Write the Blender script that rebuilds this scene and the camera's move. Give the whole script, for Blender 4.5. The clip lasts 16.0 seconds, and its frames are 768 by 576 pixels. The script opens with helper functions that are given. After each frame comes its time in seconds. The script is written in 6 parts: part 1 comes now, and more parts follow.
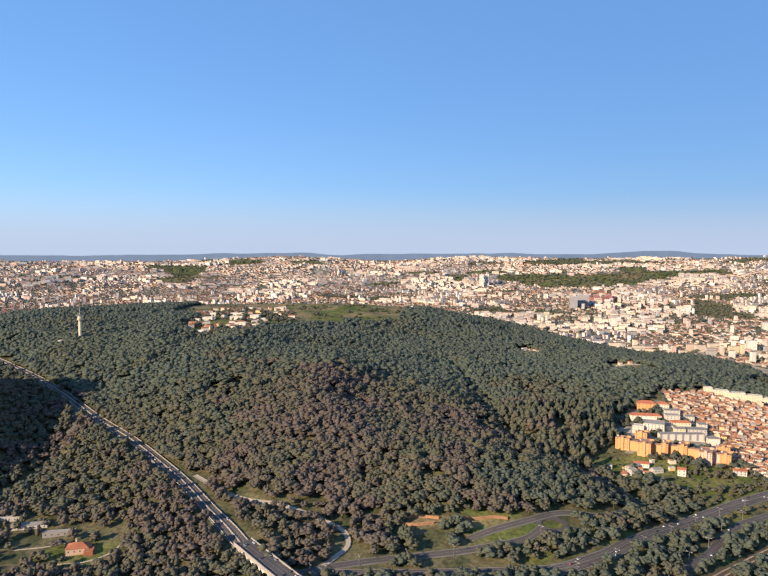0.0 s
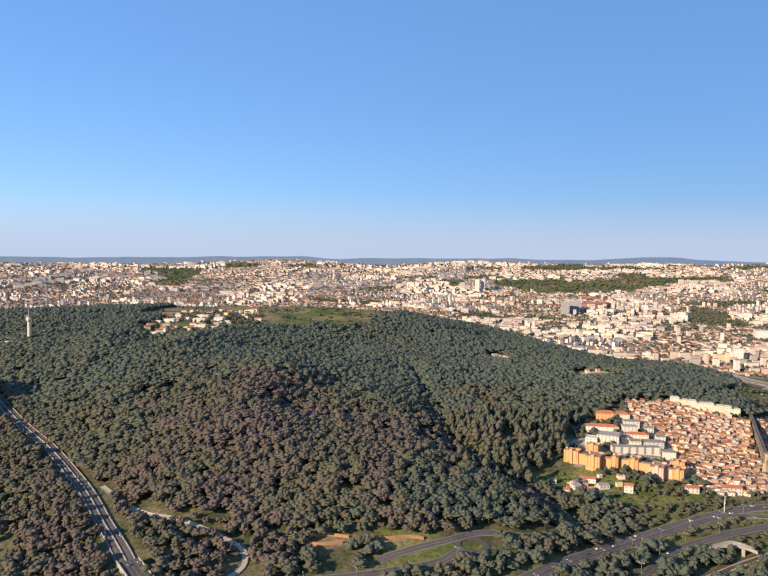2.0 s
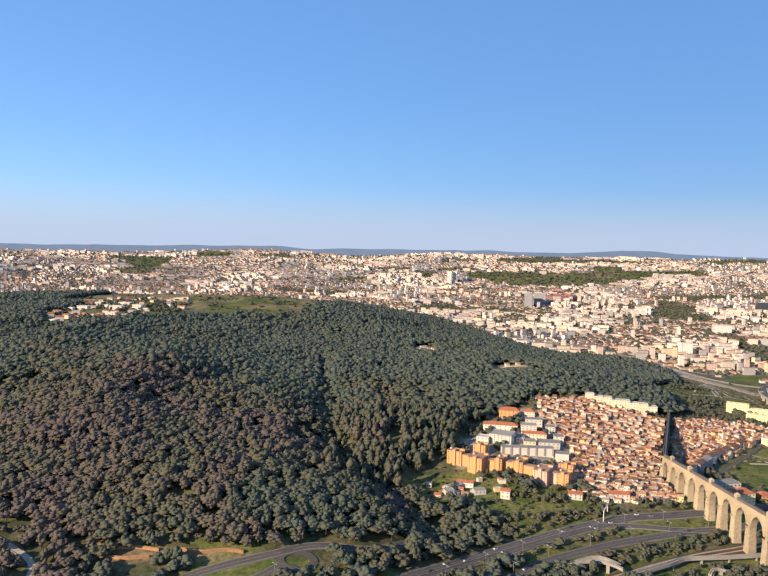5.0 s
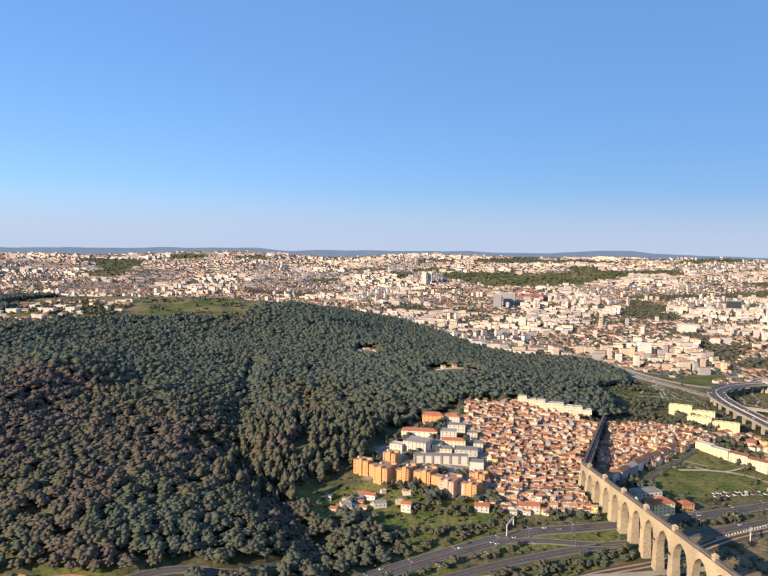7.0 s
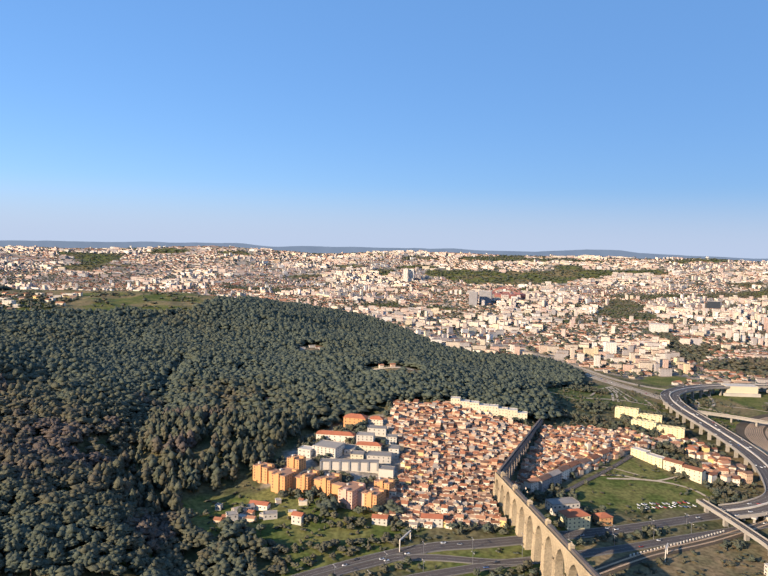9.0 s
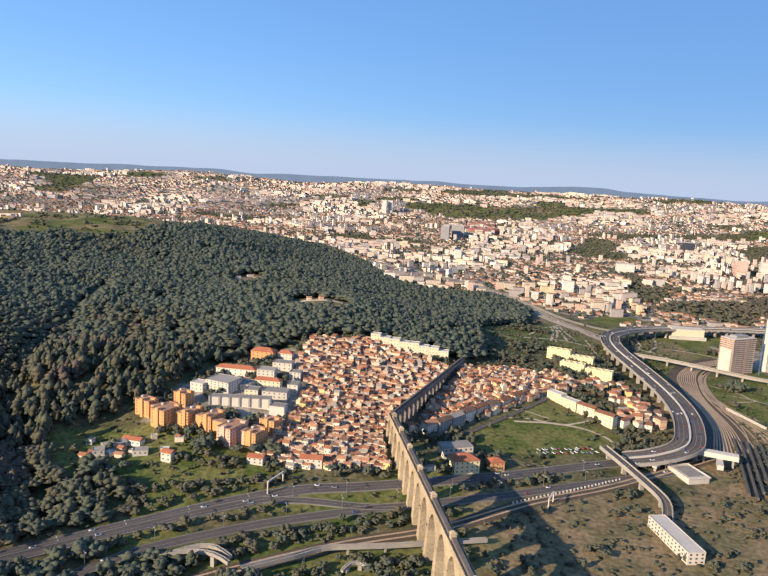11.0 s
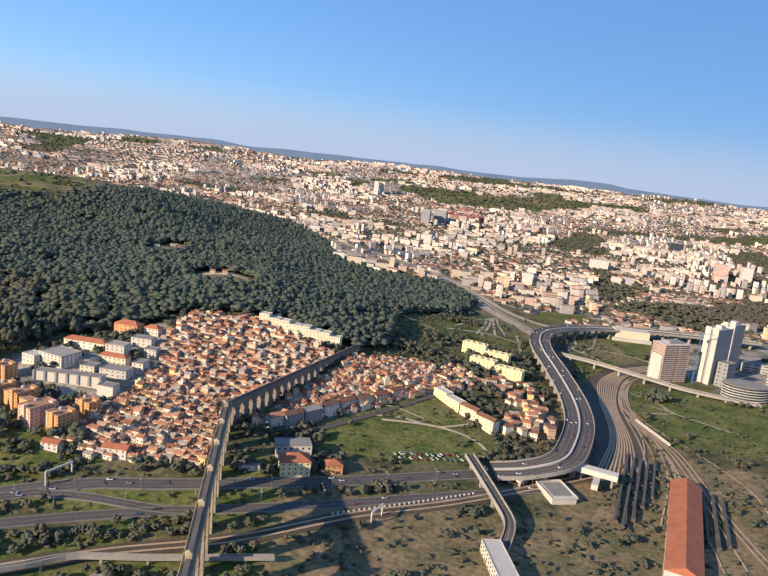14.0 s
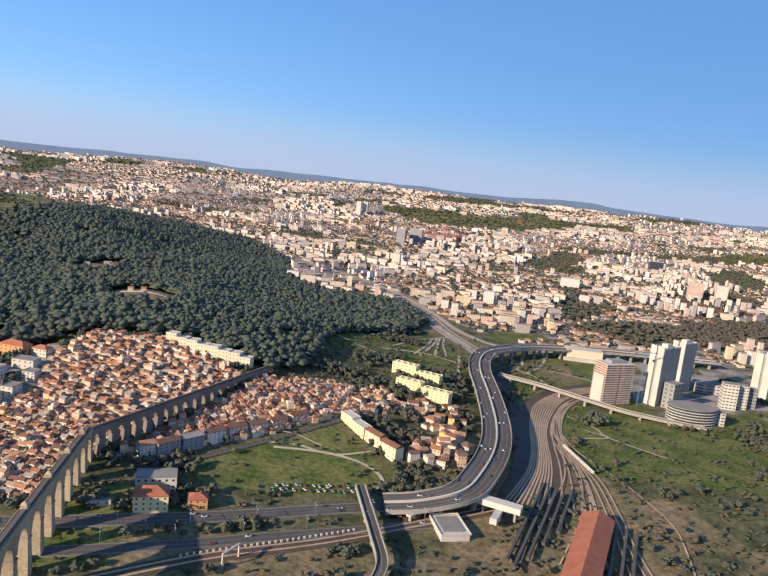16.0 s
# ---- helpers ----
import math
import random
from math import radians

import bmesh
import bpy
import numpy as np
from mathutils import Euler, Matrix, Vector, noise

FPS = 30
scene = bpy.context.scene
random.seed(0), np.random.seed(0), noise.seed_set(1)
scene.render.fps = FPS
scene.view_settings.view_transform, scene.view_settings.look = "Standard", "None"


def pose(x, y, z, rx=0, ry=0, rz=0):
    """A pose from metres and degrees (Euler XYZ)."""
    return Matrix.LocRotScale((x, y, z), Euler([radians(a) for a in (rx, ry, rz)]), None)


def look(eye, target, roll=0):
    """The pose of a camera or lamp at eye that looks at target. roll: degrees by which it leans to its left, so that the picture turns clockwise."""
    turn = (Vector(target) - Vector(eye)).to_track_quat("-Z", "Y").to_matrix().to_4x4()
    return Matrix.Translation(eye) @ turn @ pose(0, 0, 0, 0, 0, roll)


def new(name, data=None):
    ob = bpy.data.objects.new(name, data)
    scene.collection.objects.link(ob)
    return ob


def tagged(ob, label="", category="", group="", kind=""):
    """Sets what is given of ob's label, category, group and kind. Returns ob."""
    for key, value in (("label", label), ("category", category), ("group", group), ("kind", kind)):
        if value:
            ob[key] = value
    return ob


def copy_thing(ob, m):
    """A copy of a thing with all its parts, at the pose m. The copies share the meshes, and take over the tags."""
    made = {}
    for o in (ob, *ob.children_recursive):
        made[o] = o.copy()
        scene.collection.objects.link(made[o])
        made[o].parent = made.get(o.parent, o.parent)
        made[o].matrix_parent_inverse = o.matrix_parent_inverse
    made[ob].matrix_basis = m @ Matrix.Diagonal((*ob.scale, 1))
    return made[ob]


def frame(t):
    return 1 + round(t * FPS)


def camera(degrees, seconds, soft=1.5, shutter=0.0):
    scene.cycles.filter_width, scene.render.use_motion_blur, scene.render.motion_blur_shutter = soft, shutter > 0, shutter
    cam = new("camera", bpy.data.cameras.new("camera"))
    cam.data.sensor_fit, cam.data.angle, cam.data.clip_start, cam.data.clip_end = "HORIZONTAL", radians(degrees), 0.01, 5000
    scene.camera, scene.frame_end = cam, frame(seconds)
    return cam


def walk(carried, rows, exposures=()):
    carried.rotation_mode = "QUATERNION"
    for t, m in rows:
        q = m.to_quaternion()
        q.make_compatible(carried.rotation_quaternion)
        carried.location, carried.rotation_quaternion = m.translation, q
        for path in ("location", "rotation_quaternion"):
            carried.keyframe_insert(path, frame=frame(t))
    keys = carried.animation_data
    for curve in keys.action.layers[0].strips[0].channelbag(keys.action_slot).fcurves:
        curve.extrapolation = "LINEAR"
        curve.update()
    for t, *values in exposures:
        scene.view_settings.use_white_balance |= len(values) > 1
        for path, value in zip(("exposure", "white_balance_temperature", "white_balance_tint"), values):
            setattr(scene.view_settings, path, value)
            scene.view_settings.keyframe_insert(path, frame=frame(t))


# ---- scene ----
cam = camera(58.8, 16.0)
METRES, EYE, TILT, LEAN, TURN = 612.0, 230.0, -3.4, 0.0, 0.0
ROWS = [
    (0.0, 0.0, 0.0, 0.0, -0.0, 0.0, 0.0),
    (0.5, 0.0274, 0.016, -0.0018, 0.06, 0.1, -0.34),
    (1.0, 0.0548, 0.0323, -0.0036, 0.32, 0.03, -0.55),
    (1.5, 0.0822, 0.0475, -0.0049, 0.51, 0.27, -0.66),
    (2.0, 0.1097, 0.0629, -0.0063, 0.65, 0.43, -0.49),
    (2.5, 0.1372, 0.0782, -0.0079, 0.49, 0.37, -0.28),
    (3.0, 0.1649, 0.0929, -0.0093, 0.39, 0.25, -0.44),
    (3.5, 0.1926, 0.1077, -0.0106, 0.14, 0.16, -0.62),
    (4.0, 0.2205, 0.1229, -0.0118, 0.11, -0.23, -0.96),
    (6.5, 0.3609, 0.1968, -0.016, -0.65, -0.19, -0.96),
    (7.0, 0.3886, 0.2119, -0.0169, -1.1, -0.05, -0.72),
    (7.5, 0.416, 0.228, -0.018, -0.96, -0.08, -0.75),
    (8.0, 0.4435, 0.2432, -0.0187, -0.93, -0.14, -1.05),
    (10.3, 0.5710, 0.3046, -0.0195, -2.28, -1.16, -1.42),
    (10.5, 0.5821, 0.3099, -0.0195, -2.3, -2.31, -1.59),
    (11.0, 0.61, 0.324, -0.0199, -2.2, -5.91, -3.03),
    (11.5, 0.6377, 0.3373, -0.0197, -2.02, -7.24, -3.49),
    (12.0, 0.6654, 0.3508, -0.0196, -1.84, -7.45, -4.41),
    (12.5, 0.6932, 0.3649, -0.0197, -1.79, -7.59, -5.71),
    (13.0, 0.7209, 0.3783, -0.0199, -1.65, -7.46, -6.67),
    (13.5, 0.7489, 0.3917, -0.0203, -1.42, -7.34, -6.61),
    (14.0, 0.7765, 0.4055, -0.0207, -1.16, -7.37, -6.56),
    (14.5, 0.8041, 0.4183, -0.0209, -1.11, -7.17, -6.34),
    (15.0, 0.832, 0.4317, -0.0212, -1.2, -6.85, -5.97),
    (15.5, 0.86, 0.4447, -0.0215, -1.41, -6.2, -5.89),
    (16.0, 0.8877, 0.4587, -0.022, -1.43, -5.52, -6.37),
]
EXPO, KELVIN, TINT = 0.95, 5700.0, 16.0
walk(cam, [(t, pose(0, 0, EYE, TILT, LEAN, TURN) @ pose(METRES * x, METRES * y, METRES * z, 90 + pitch, roll, yaw)) for t, x, y, z, yaw, pitch, roll in ROWS],
     exposures=[(0.0, EXPO, KELVIN, TINT), (10.5, EXPO, KELVIN - 40.0, TINT), (13.0, EXPO - 0.05, KELVIN - 120.0, TINT), (16.0, EXPO - 0.12, KELVIN - 200.0, TINT)])

# ---- light ----
SUN_TO = Vector((-0.80, -0.60, 0.0)).normalized()
SUN_EL = radians(21.0)
world = bpy.data.worlds.new("sky")
scene.world = world
world.use_nodes = True
wn = world.node_tree
sky = wn.nodes.new("ShaderNodeTexSky")
sky.sky_type = "NISHITA"
sky.sun_disc = False
sky.sun_elevation = SUN_EL
sky.sun_rotation = math.atan2(-SUN_TO.x, SUN_TO.y)
sky.altitude = 200.0
sky.air_density = 0.95
sky.dust_density = 0.6
sky.ozone_density = 2.2
rich = wn.nodes.new("ShaderNodeHueSaturation")
rich.inputs["Saturation"].default_value = 1.12
wn.links.new(sky.outputs[0], rich.inputs["Color"])
veil = wn.nodes.new("ShaderNodeMix")
veil.data_type = "RGBA"
veil.inputs[0].default_value = 0.56
veil.inputs[7].default_value = (1.5, 3.1, 5.45, 1)
wn.links.new(rich.outputs[0], veil.inputs[6])
wn.links.new(veil.outputs[2], wn.nodes["Background"].inputs[0])
wn.nodes["Background"].inputs[1].default_value = 0.073
sun_data = bpy.data.lights.new("sun", "SUN")
sun_data.energy = 5.0
sun_data.angle = radians(0.6)
sun_data.color = (1.0, 0.76, 0.45)
sun = new("sun", sun_data)
to_sun = Vector((SUN_TO.x * math.cos(SUN_EL), SUN_TO.y * math.cos(SUN_EL), math.sin(SUN_EL)))
sun.matrix_world = look((-400, -300, 600), Vector((-400, -300, 600)) - to_sun)


# ---- materials ----
def material(name, colour, rough=0.85, vary=0.25, scale=0.3, bump=0.0, spread=0.0, colour2=None, by="object", metal=0.0):
    """Principled surface: two colours mixed by coarse and fine noise; spread shifts the value piece by piece."""
    m = bpy.data.materials.new(name)
    m.use_nodes = True
    n, l = m.node_tree.nodes, m.node_tree.links
    b = n["Principled BSDF"]
    b.inputs["Roughness"].default_value = rough
    b.inputs["Metallic"].default_value = metal
    b.inputs["Specular IOR Level"].default_value = 0.25
    geo = n.new("ShaderNodeNewGeometry")
    coarse, fine = n.new("ShaderNodeTexNoise"), n.new("ShaderNodeTexNoise")
    coarse.inputs["Scale"].default_value, coarse.inputs["Detail"].default_value = scale * 0.2, 4
    fine.inputs["Scale"].default_value, fine.inputs["Detail"].default_value = scale * 3, 3
    for t in (coarse, fine):
        l.new(geo.outputs["Position"], t.inputs["Vector"])
    add = n.new("ShaderNodeMath")
    add.operation = "ADD"
    l.new(coarse.outputs[0], add.inputs[0])
    l.new(fine.outputs[0], add.inputs[1])
    ramp = n.new("ShaderNodeMapRange")
    ramp.inputs[1].default_value, ramp.inputs[2].default_value = 0.7, 1.3
    l.new(add.outputs[0], ramp.inputs[0])
    mix = n.new("ShaderNodeMix")
    mix.data_type = "RGBA"
    c2 = colour2 or tuple(c * (1 - vary) for c in colour)
    mix.inputs[6].default_value, mix.inputs[7].default_value = (*colour, 1), (*c2, 1)
    l.new(ramp.outputs[0], mix.inputs[0])
    out = mix.outputs[2]
    if spread:
        if by == "object":
            src = n.new("ShaderNodeObjectInfo").outputs["Random"]
        else:
            src = geo.outputs["Random Per Island"]
        span = n.new("ShaderNodeMapRange")
        span.inputs[3].default_value, span.inputs[4].default_value = 1 - spread, 1 + spread
        l.new(src, span.inputs[0])
        hsv = n.new("ShaderNodeHueSaturation")
        l.new(span.outputs[0], hsv.inputs["Value"])
        l.new(out, hsv.inputs["Color"])
        out = hsv.outputs[0]
    l.new(out, b.inputs["Base Color"])
    if bump:
        bp = n.new("ShaderNodeBump")
        bp.inputs["Strength"].default_value = bump
        bp.inputs["Distance"].default_value = 0.3
        l.new(fine.outputs[0], bp.inputs["Height"])
        l.new(bp.outputs[0], b.inputs["Normal"])
    return m


def ramped(name, stops, rough=0.9, by="object", attr=None, scale=0.2, vary=0.3):
    """A surface whose colour is picked from stops by a random number of the piece or by a mesh attribute."""
    m = material(name, (1, 1, 1), rough, vary, scale)
    n, l = m.node_tree.nodes, m.node_tree.links
    b = n["Principled BSDF"]
    src_link = b.inputs["Base Color"].links[0].from_socket
    if attr:
        a = n.new("ShaderNodeAttribute")
        a.attribute_name = attr
        src = a.outputs["Fac"]
    elif by == "object":
        src = n.new("ShaderNodeObjectInfo").outputs["Random"]
    else:
        src = n.new("ShaderNodeNewGeometry").outputs["Random Per Island"]
    r = n.new("ShaderNodeValToRGB")
    r.color_ramp.interpolation = "LINEAR" if attr else "CONSTANT"
    while len(r.color_ramp.elements) < len(stops):
        r.color_ramp.elements.new(0.5)
    for e, (p, c) in zip(r.color_ramp.elements, stops):
        e.position, e.color = p, (*c, 1)
    l.new(src, r.inputs[0])
    mul = n.new("ShaderNodeMix")
    mul.data_type, mul.blend_type = "RGBA", "MULTIPLY"
    mul.inputs[0].default_value = 1.0
    l.new(r.outputs[0], mul.inputs[6])
    l.new(src_link, mul.inputs[7])
    l.new(mul.outputs[2], b.inputs["Base Color"])
    return m


# The last stop is paled and blued to put haze into far foliage.
LEAF_STOPS = [(0.0, (0.112, 0.090, 0.076)), (0.2, (0.108, 0.094, 0.071)), (0.45, (0.100, 0.096, 0.062)), (0.7, (0.084, 0.095, 0.067)), (1.0, (0.083, 0.101, 0.079))]
M_LEAF = ramped("foliage", LEAF_STOPS, 0.75, attr="tone", scale=0.6, vary=0.4)
M_LEAF.node_tree.nodes["Principled BSDF"].inputs["Specular IOR Level"].default_value = 0.12
_n, _l = M_LEAF.node_tree.nodes, M_LEAF.node_tree.links
_geo, _noise, _bump = _n.new("ShaderNodeNewGeometry"), _n.new("ShaderNodeTexNoise"), _n.new("ShaderNodeBump")
_noise.inputs["Scale"].default_value, _noise.inputs["Detail"].default_value = 1.1, 4
_bump.inputs["Strength"].default_value, _bump.inputs["Distance"].default_value = 0.6, 0.7
_l.new(_geo.outputs["Position"], _noise.inputs["Vector"])
_l.new(_noise.outputs[0], _bump.inputs["Height"])
_l.new(_bump.outputs[0], _n["Principled BSDF"].inputs["Normal"])
M_TRUNK = material("bark", (0.12, 0.09, 0.07), 0.95, 0.4, 2.0)
M_ASPHALT = material("asphalt", (0.100, 0.087, 0.080), 0.9, 0.35, 0.3)
M_LINE = material("road_paint", (0.30, 0.29, 0.27), 0.8, 0.2, 1.0)
M_CONCRETE = material("concrete", (0.34, 0.31, 0.27), 0.9, 0.3, 0.4)
M_KERB = material("kerb_stone", (0.20, 0.19, 0.17), 0.9, 0.3, 0.5)
M_PALE = material("pale_concrete", (0.52, 0.48, 0.42), 0.9, 0.25, 0.4)
M_DIRT = material("dirt_path", (0.46, 0.38, 0.27), 0.95, 0.3, 0.4)
M_EARTH = material("orange_earth", (0.40, 0.22, 0.11), 0.95, 0.4, 0.2)
M_DUSTY = material("dusty_asphalt", (0.45, 0.37, 0.275), 0.95, 0.35, 0.2)
M_BALLAST = material("ballast", (0.105, 0.082, 0.056), 0.95, 0.45, 0.25)
M_TRACK = material("track_bed", (0.60, 0.44, 0.28), 0.95, 0.4, 0.4)
M_RAIL = material("rail_steel", (0.30, 0.22, 0.16), 0.6, 0.2, 1.0)
M_STONE = material("aqueduct_stone", (0.47, 0.375, 0.245), 0.92, 0.5, 0.35, bump=0.4)
# Village leg's stone, darkened to paint in the shade on its side.
M_STONE_SHADE = material("shade_darkened_aqueduct_stone", (0.235, 0.195, 0.165), 0.92, 0.5, 0.35, bump=0.4)
# Channel stone takes a darker colour in place of shade along the top.
M_CHANNEL_SHADE = material("shade_darkened_channel_stone", (0.15, 0.128, 0.115), 0.92, 0.35, 0.5)
M_WALLS = ramped("plaster_walls", [(0.0, (0.63, 0.54, 0.42)), (0.35, (0.61, 0.48, 0.35)), (0.6, (0.70, 0.63, 0.52)), (0.78, (0.57, 0.40, 0.28)), (0.88, (0.66, 0.51, 0.21)), (0.94, (0.48, 0.43, 0.38))], 0.9, vary=0.2)
ROOF_STOPS = [(0.0, (0.36, 0.155, 0.083)), (0.2, (0.42, 0.215, 0.125)), (0.38, (0.22, 0.102, 0.06)), (0.56, (0.43, 0.28, 0.185)), (0.72, (0.18, 0.11, 0.08)), (0.89, (0.34, 0.29, 0.245))]
M_TILES = ramped("terracotta_roofs", ROOF_STOPS, 0.9, vary=0.4, scale=1.0)
# Far-city plaster, whitened and cooled so its colour carries distance haze.
M_WALLS_I = ramped("hazed_plaster_walls_joined", [(0.0, (0.66, 0.59, 0.50)), (0.25, (0.60, 0.50, 0.43)), (0.45, (0.75, 0.71, 0.65)), (0.6, (0.62, 0.48, 0.41)), (0.78, (0.70, 0.61, 0.45)), (0.86, (0.42, 0.39, 0.38))], 0.9, by="island", vary=0.2)
M_TILES_I = ramped("terracotta_roofs_joined", ROOF_STOPS, 0.9, by="island", vary=0.4, scale=1.0)


def facades(m, storey=1.9, bay=2.4):
    """Rows of small dark openings on the upright faces of far buildings."""
    n, l = m.node_tree.nodes, m.node_tree.links
    b = n["Principled BSDF"]
    old = b.inputs["Base Color"].links[0].from_socket
    geo = n.new("ShaderNodeNewGeometry")
    pos, nor = n.new("ShaderNodeSeparateXYZ"), n.new("ShaderNodeSeparateXYZ")
    l.new(geo.outputs["Position"], pos.inputs[0])
    l.new(geo.outputs["Normal"], nor.inputs[0])

    def calc(op, a, c=None):
        k = n.new("ShaderNodeMath")
        k.operation = op
        for i, v in enumerate((a, c)):
            if v is None:
                continue
            if isinstance(v, (int, float)):
                k.inputs[i].default_value = v
            else:
                l.new(v, k.inputs[i])
        return k.outputs[0]
    along = calc("SUBTRACT", calc("MULTIPLY", pos.outputs[0], nor.outputs[1]), calc("MULTIPLY", pos.outputs[1], nor.outputs[0]))
    u = calc("LESS_THAN", calc("FRACT", calc("DIVIDE", along, bay)), 0.42)
    v = calc("LESS_THAN", calc("FRACT", calc("DIVIDE", pos.outputs[2], storey)), 0.5)
    w = calc("LESS_THAN", calc("ABSOLUTE", nor.outputs[2]), 0.3)
    fac = calc("MULTIPLY", calc("MULTIPLY", u, v), calc("MULTIPLY", w, 0.7))
    mix = n.new("ShaderNodeMix")
    mix.data_type = "RGBA"
    l.new(fac, mix.inputs[0])
    l.new(old, mix.inputs[6])
    mix.inputs[7].default_value = (0.10, 0.095, 0.10, 1)
    l.new(mix.outputs[2], b.inputs["Base Color"])
    return m


facades(M_WALLS_I)
CITY_STOPS = [(0.0, (0.62, 0.53, 0.42)), (0.25, (0.57, 0.45, 0.35)), (0.45, (0.70, 0.64, 0.55)), (0.62, (0.60, 0.43, 0.34)), (0.78, (0.69, 0.57, 0.36)), (0.86, (0.42, 0.38, 0.36))]
M_WALLS_C = facades(ramped("city_plaster_walls", CITY_STOPS, 0.9, vary=0.2))
VILLAGE_STOPS = [(0.0, (0.62, 0.50, 0.37)), (0.25, (0.60, 0.44, 0.31)), (0.45, (0.68, 0.59, 0.46)), (0.62, (0.56, 0.37, 0.25)), (0.8, (0.66, 0.50, 0.24)), (0.87, (0.40, 0.34, 0.29))]
M_WALLS_V = ramped("village_walls_joined", VILLAGE_STOPS, 0.9, by="island", vary=0.25)
M_ORANGE = material("orange_render", (0.58, 0.305, 0.13), 0.9, 0.15, 0.4)
M_ORROOF = material("orange_block_roof", (0.42, 0.24, 0.15), 0.9, 0.4, 0.8)
M_PINK = material("pink_render", (0.62, 0.39, 0.29), 0.9, 0.15, 0.4)
M_YELLOW = material("pale_yellow_render", (0.72, 0.61, 0.35), 0.9, 0.2, 0.4)
M_WHITE = material("white_render", (0.55, 0.50, 0.425), 0.9, 0.15, 0.4)
M_WHITE_C = facades(material("white_tower_render", (0.62, 0.58, 0.52), 0.9, 0.2, 0.4), 2.2, 3.0)
M_PINK_C = facades(material("pink_tower_render", (0.58, 0.40, 0.32), 0.9, 0.2, 0.4), 2.2, 3.0)
M_GREY_C = facades(material("grey_tower_render", (0.30, 0.29, 0.30), 0.9, 0.2, 0.4), 2.2, 3.0)
M_CREAM = material("cream_render", (0.60, 0.53, 0.38), 0.9, 0.15, 0.4)
M_GREYW = material("grey_render", (0.27, 0.265, 0.26), 0.9, 0.2, 0.4)
M_ROOFGREY = material("grey_roofing", (0.25, 0.232, 0.21), 0.9, 0.3, 0.5)
M_ROOFRED = material("red_tiles", (0.40, 0.145, 0.075), 0.9, 0.35, 0.8)
M_CITYROOF = ramped("city_flat_roofs", [(0.0, (0.22, 0.18, 0.15)), (0.35, (0.31, 0.245, 0.19)), (0.6, (0.34, 0.19, 0.12)), (0.88, (0.48, 0.41, 0.34))], 0.9, by="island", vary=0.25)
M_GLASS = material("dark_glazing", (0.05, 0.06, 0.075), 0.25, 0.3, 1.0)
M_METAL = material("galvanised_metal", (0.30, 0.30, 0.31), 0.5, 0.2, 1.0, metal=0.6)
M_CARS = ramped("car_paint", [(0.0, (0.70, 0.70, 0.70)), (0.3, (0.32, 0.33, 0.35)), (0.5, (0.06, 0.06, 0.07)), (0.7, (0.78, 0.78, 0.76)), (0.85, (0.35, 0.05, 0.04)), (0.93, (0.08, 0.14, 0.32))], 0.35, vary=0.05)
M_TYRE = material("tyre_rubber", (0.03, 0.03, 0.03), 0.9, 0.2, 2.0)


def ground_material():
    m = bpy.data.materials.new("ground")
    m.use_nodes = True
    n, l = m.node_tree.nodes, m.node_tree.links
    b = n["Principled BSDF"]
    b.inputs["Roughness"].default_value = 0.95
    b.inputs["Specular IOR Level"].default_value = 0.1
    geo = n.new("ShaderNodeNewGeometry")
    a = n.new("ShaderNodeAttribute")
    a.attribute_name = "cover"
    sep = n.new("ShaderNodeSeparateColor")
    l.new(a.outputs["Color"], sep.inputs[0])

    def noisy(scale, c1, c2, lo=0.4, hi=0.6):
        t = n.new("ShaderNodeTexNoise")
        t.inputs["Scale"].default_value, t.inputs["Detail"].default_value = scale, 6
        l.new(geo.outputs["Position"], t.inputs["Vector"])
        r = n.new("ShaderNodeMapRange")
        r.inputs[1].default_value, r.inputs[2].default_value = lo, hi
        l.new(t.outputs[0], r.inputs[0])
        x = n.new("ShaderNodeMix")
        x.data_type = "RGBA"
        x.inputs[6].default_value, x.inputs[7].default_value = (*c1, 1), (*c2, 1)
        l.new(r.outputs[0], x.inputs[0])
        return x.outputs[2]

    def over(fac, base, top):
        x = n.new("ShaderNodeMix")
        x.data_type = "RGBA"
        l.new(fac, x.inputs[0])
        l.new(base, x.inputs[6])
        l.new(top, x.inputs[7])
        return x.outputs[2]

    soil = noisy(0.06, (0.06, 0.066, 0.030), (0.13, 0.115, 0.06))
    grass = noisy(0.05, (0.076, 0.098, 0.024), (0.140, 0.138, 0.046))
    urban = noisy(0.03, (0.13, 0.125, 0.10), (0.32, 0.28, 0.235), 0.40, 0.58)
    bare = noisy(0.05, (0.27, 0.19, 0.11), (0.16, 0.135, 0.07))
    c = over(sep.outputs[0], soil, grass)
    c = over(sep.outputs[1], c, urban)
    c = over(sep.outputs[2], c, bare)
    fine = noisy(0.35, (0.62, 0.62, 0.62), (1.25, 1.25, 1.25), 0.35, 0.65)
    mul = n.new("ShaderNodeMix")
    mul.data_type, mul.blend_type = "RGBA", "MULTIPLY"
    mul.inputs[0].default_value = 1.0
    l.new(c, mul.inputs[6])
    l.new(fine, mul.inputs[7])
    l.new(mul.outputs[2], b.inputs["Base Color"])
    return m


M_GROUND = ground_material()

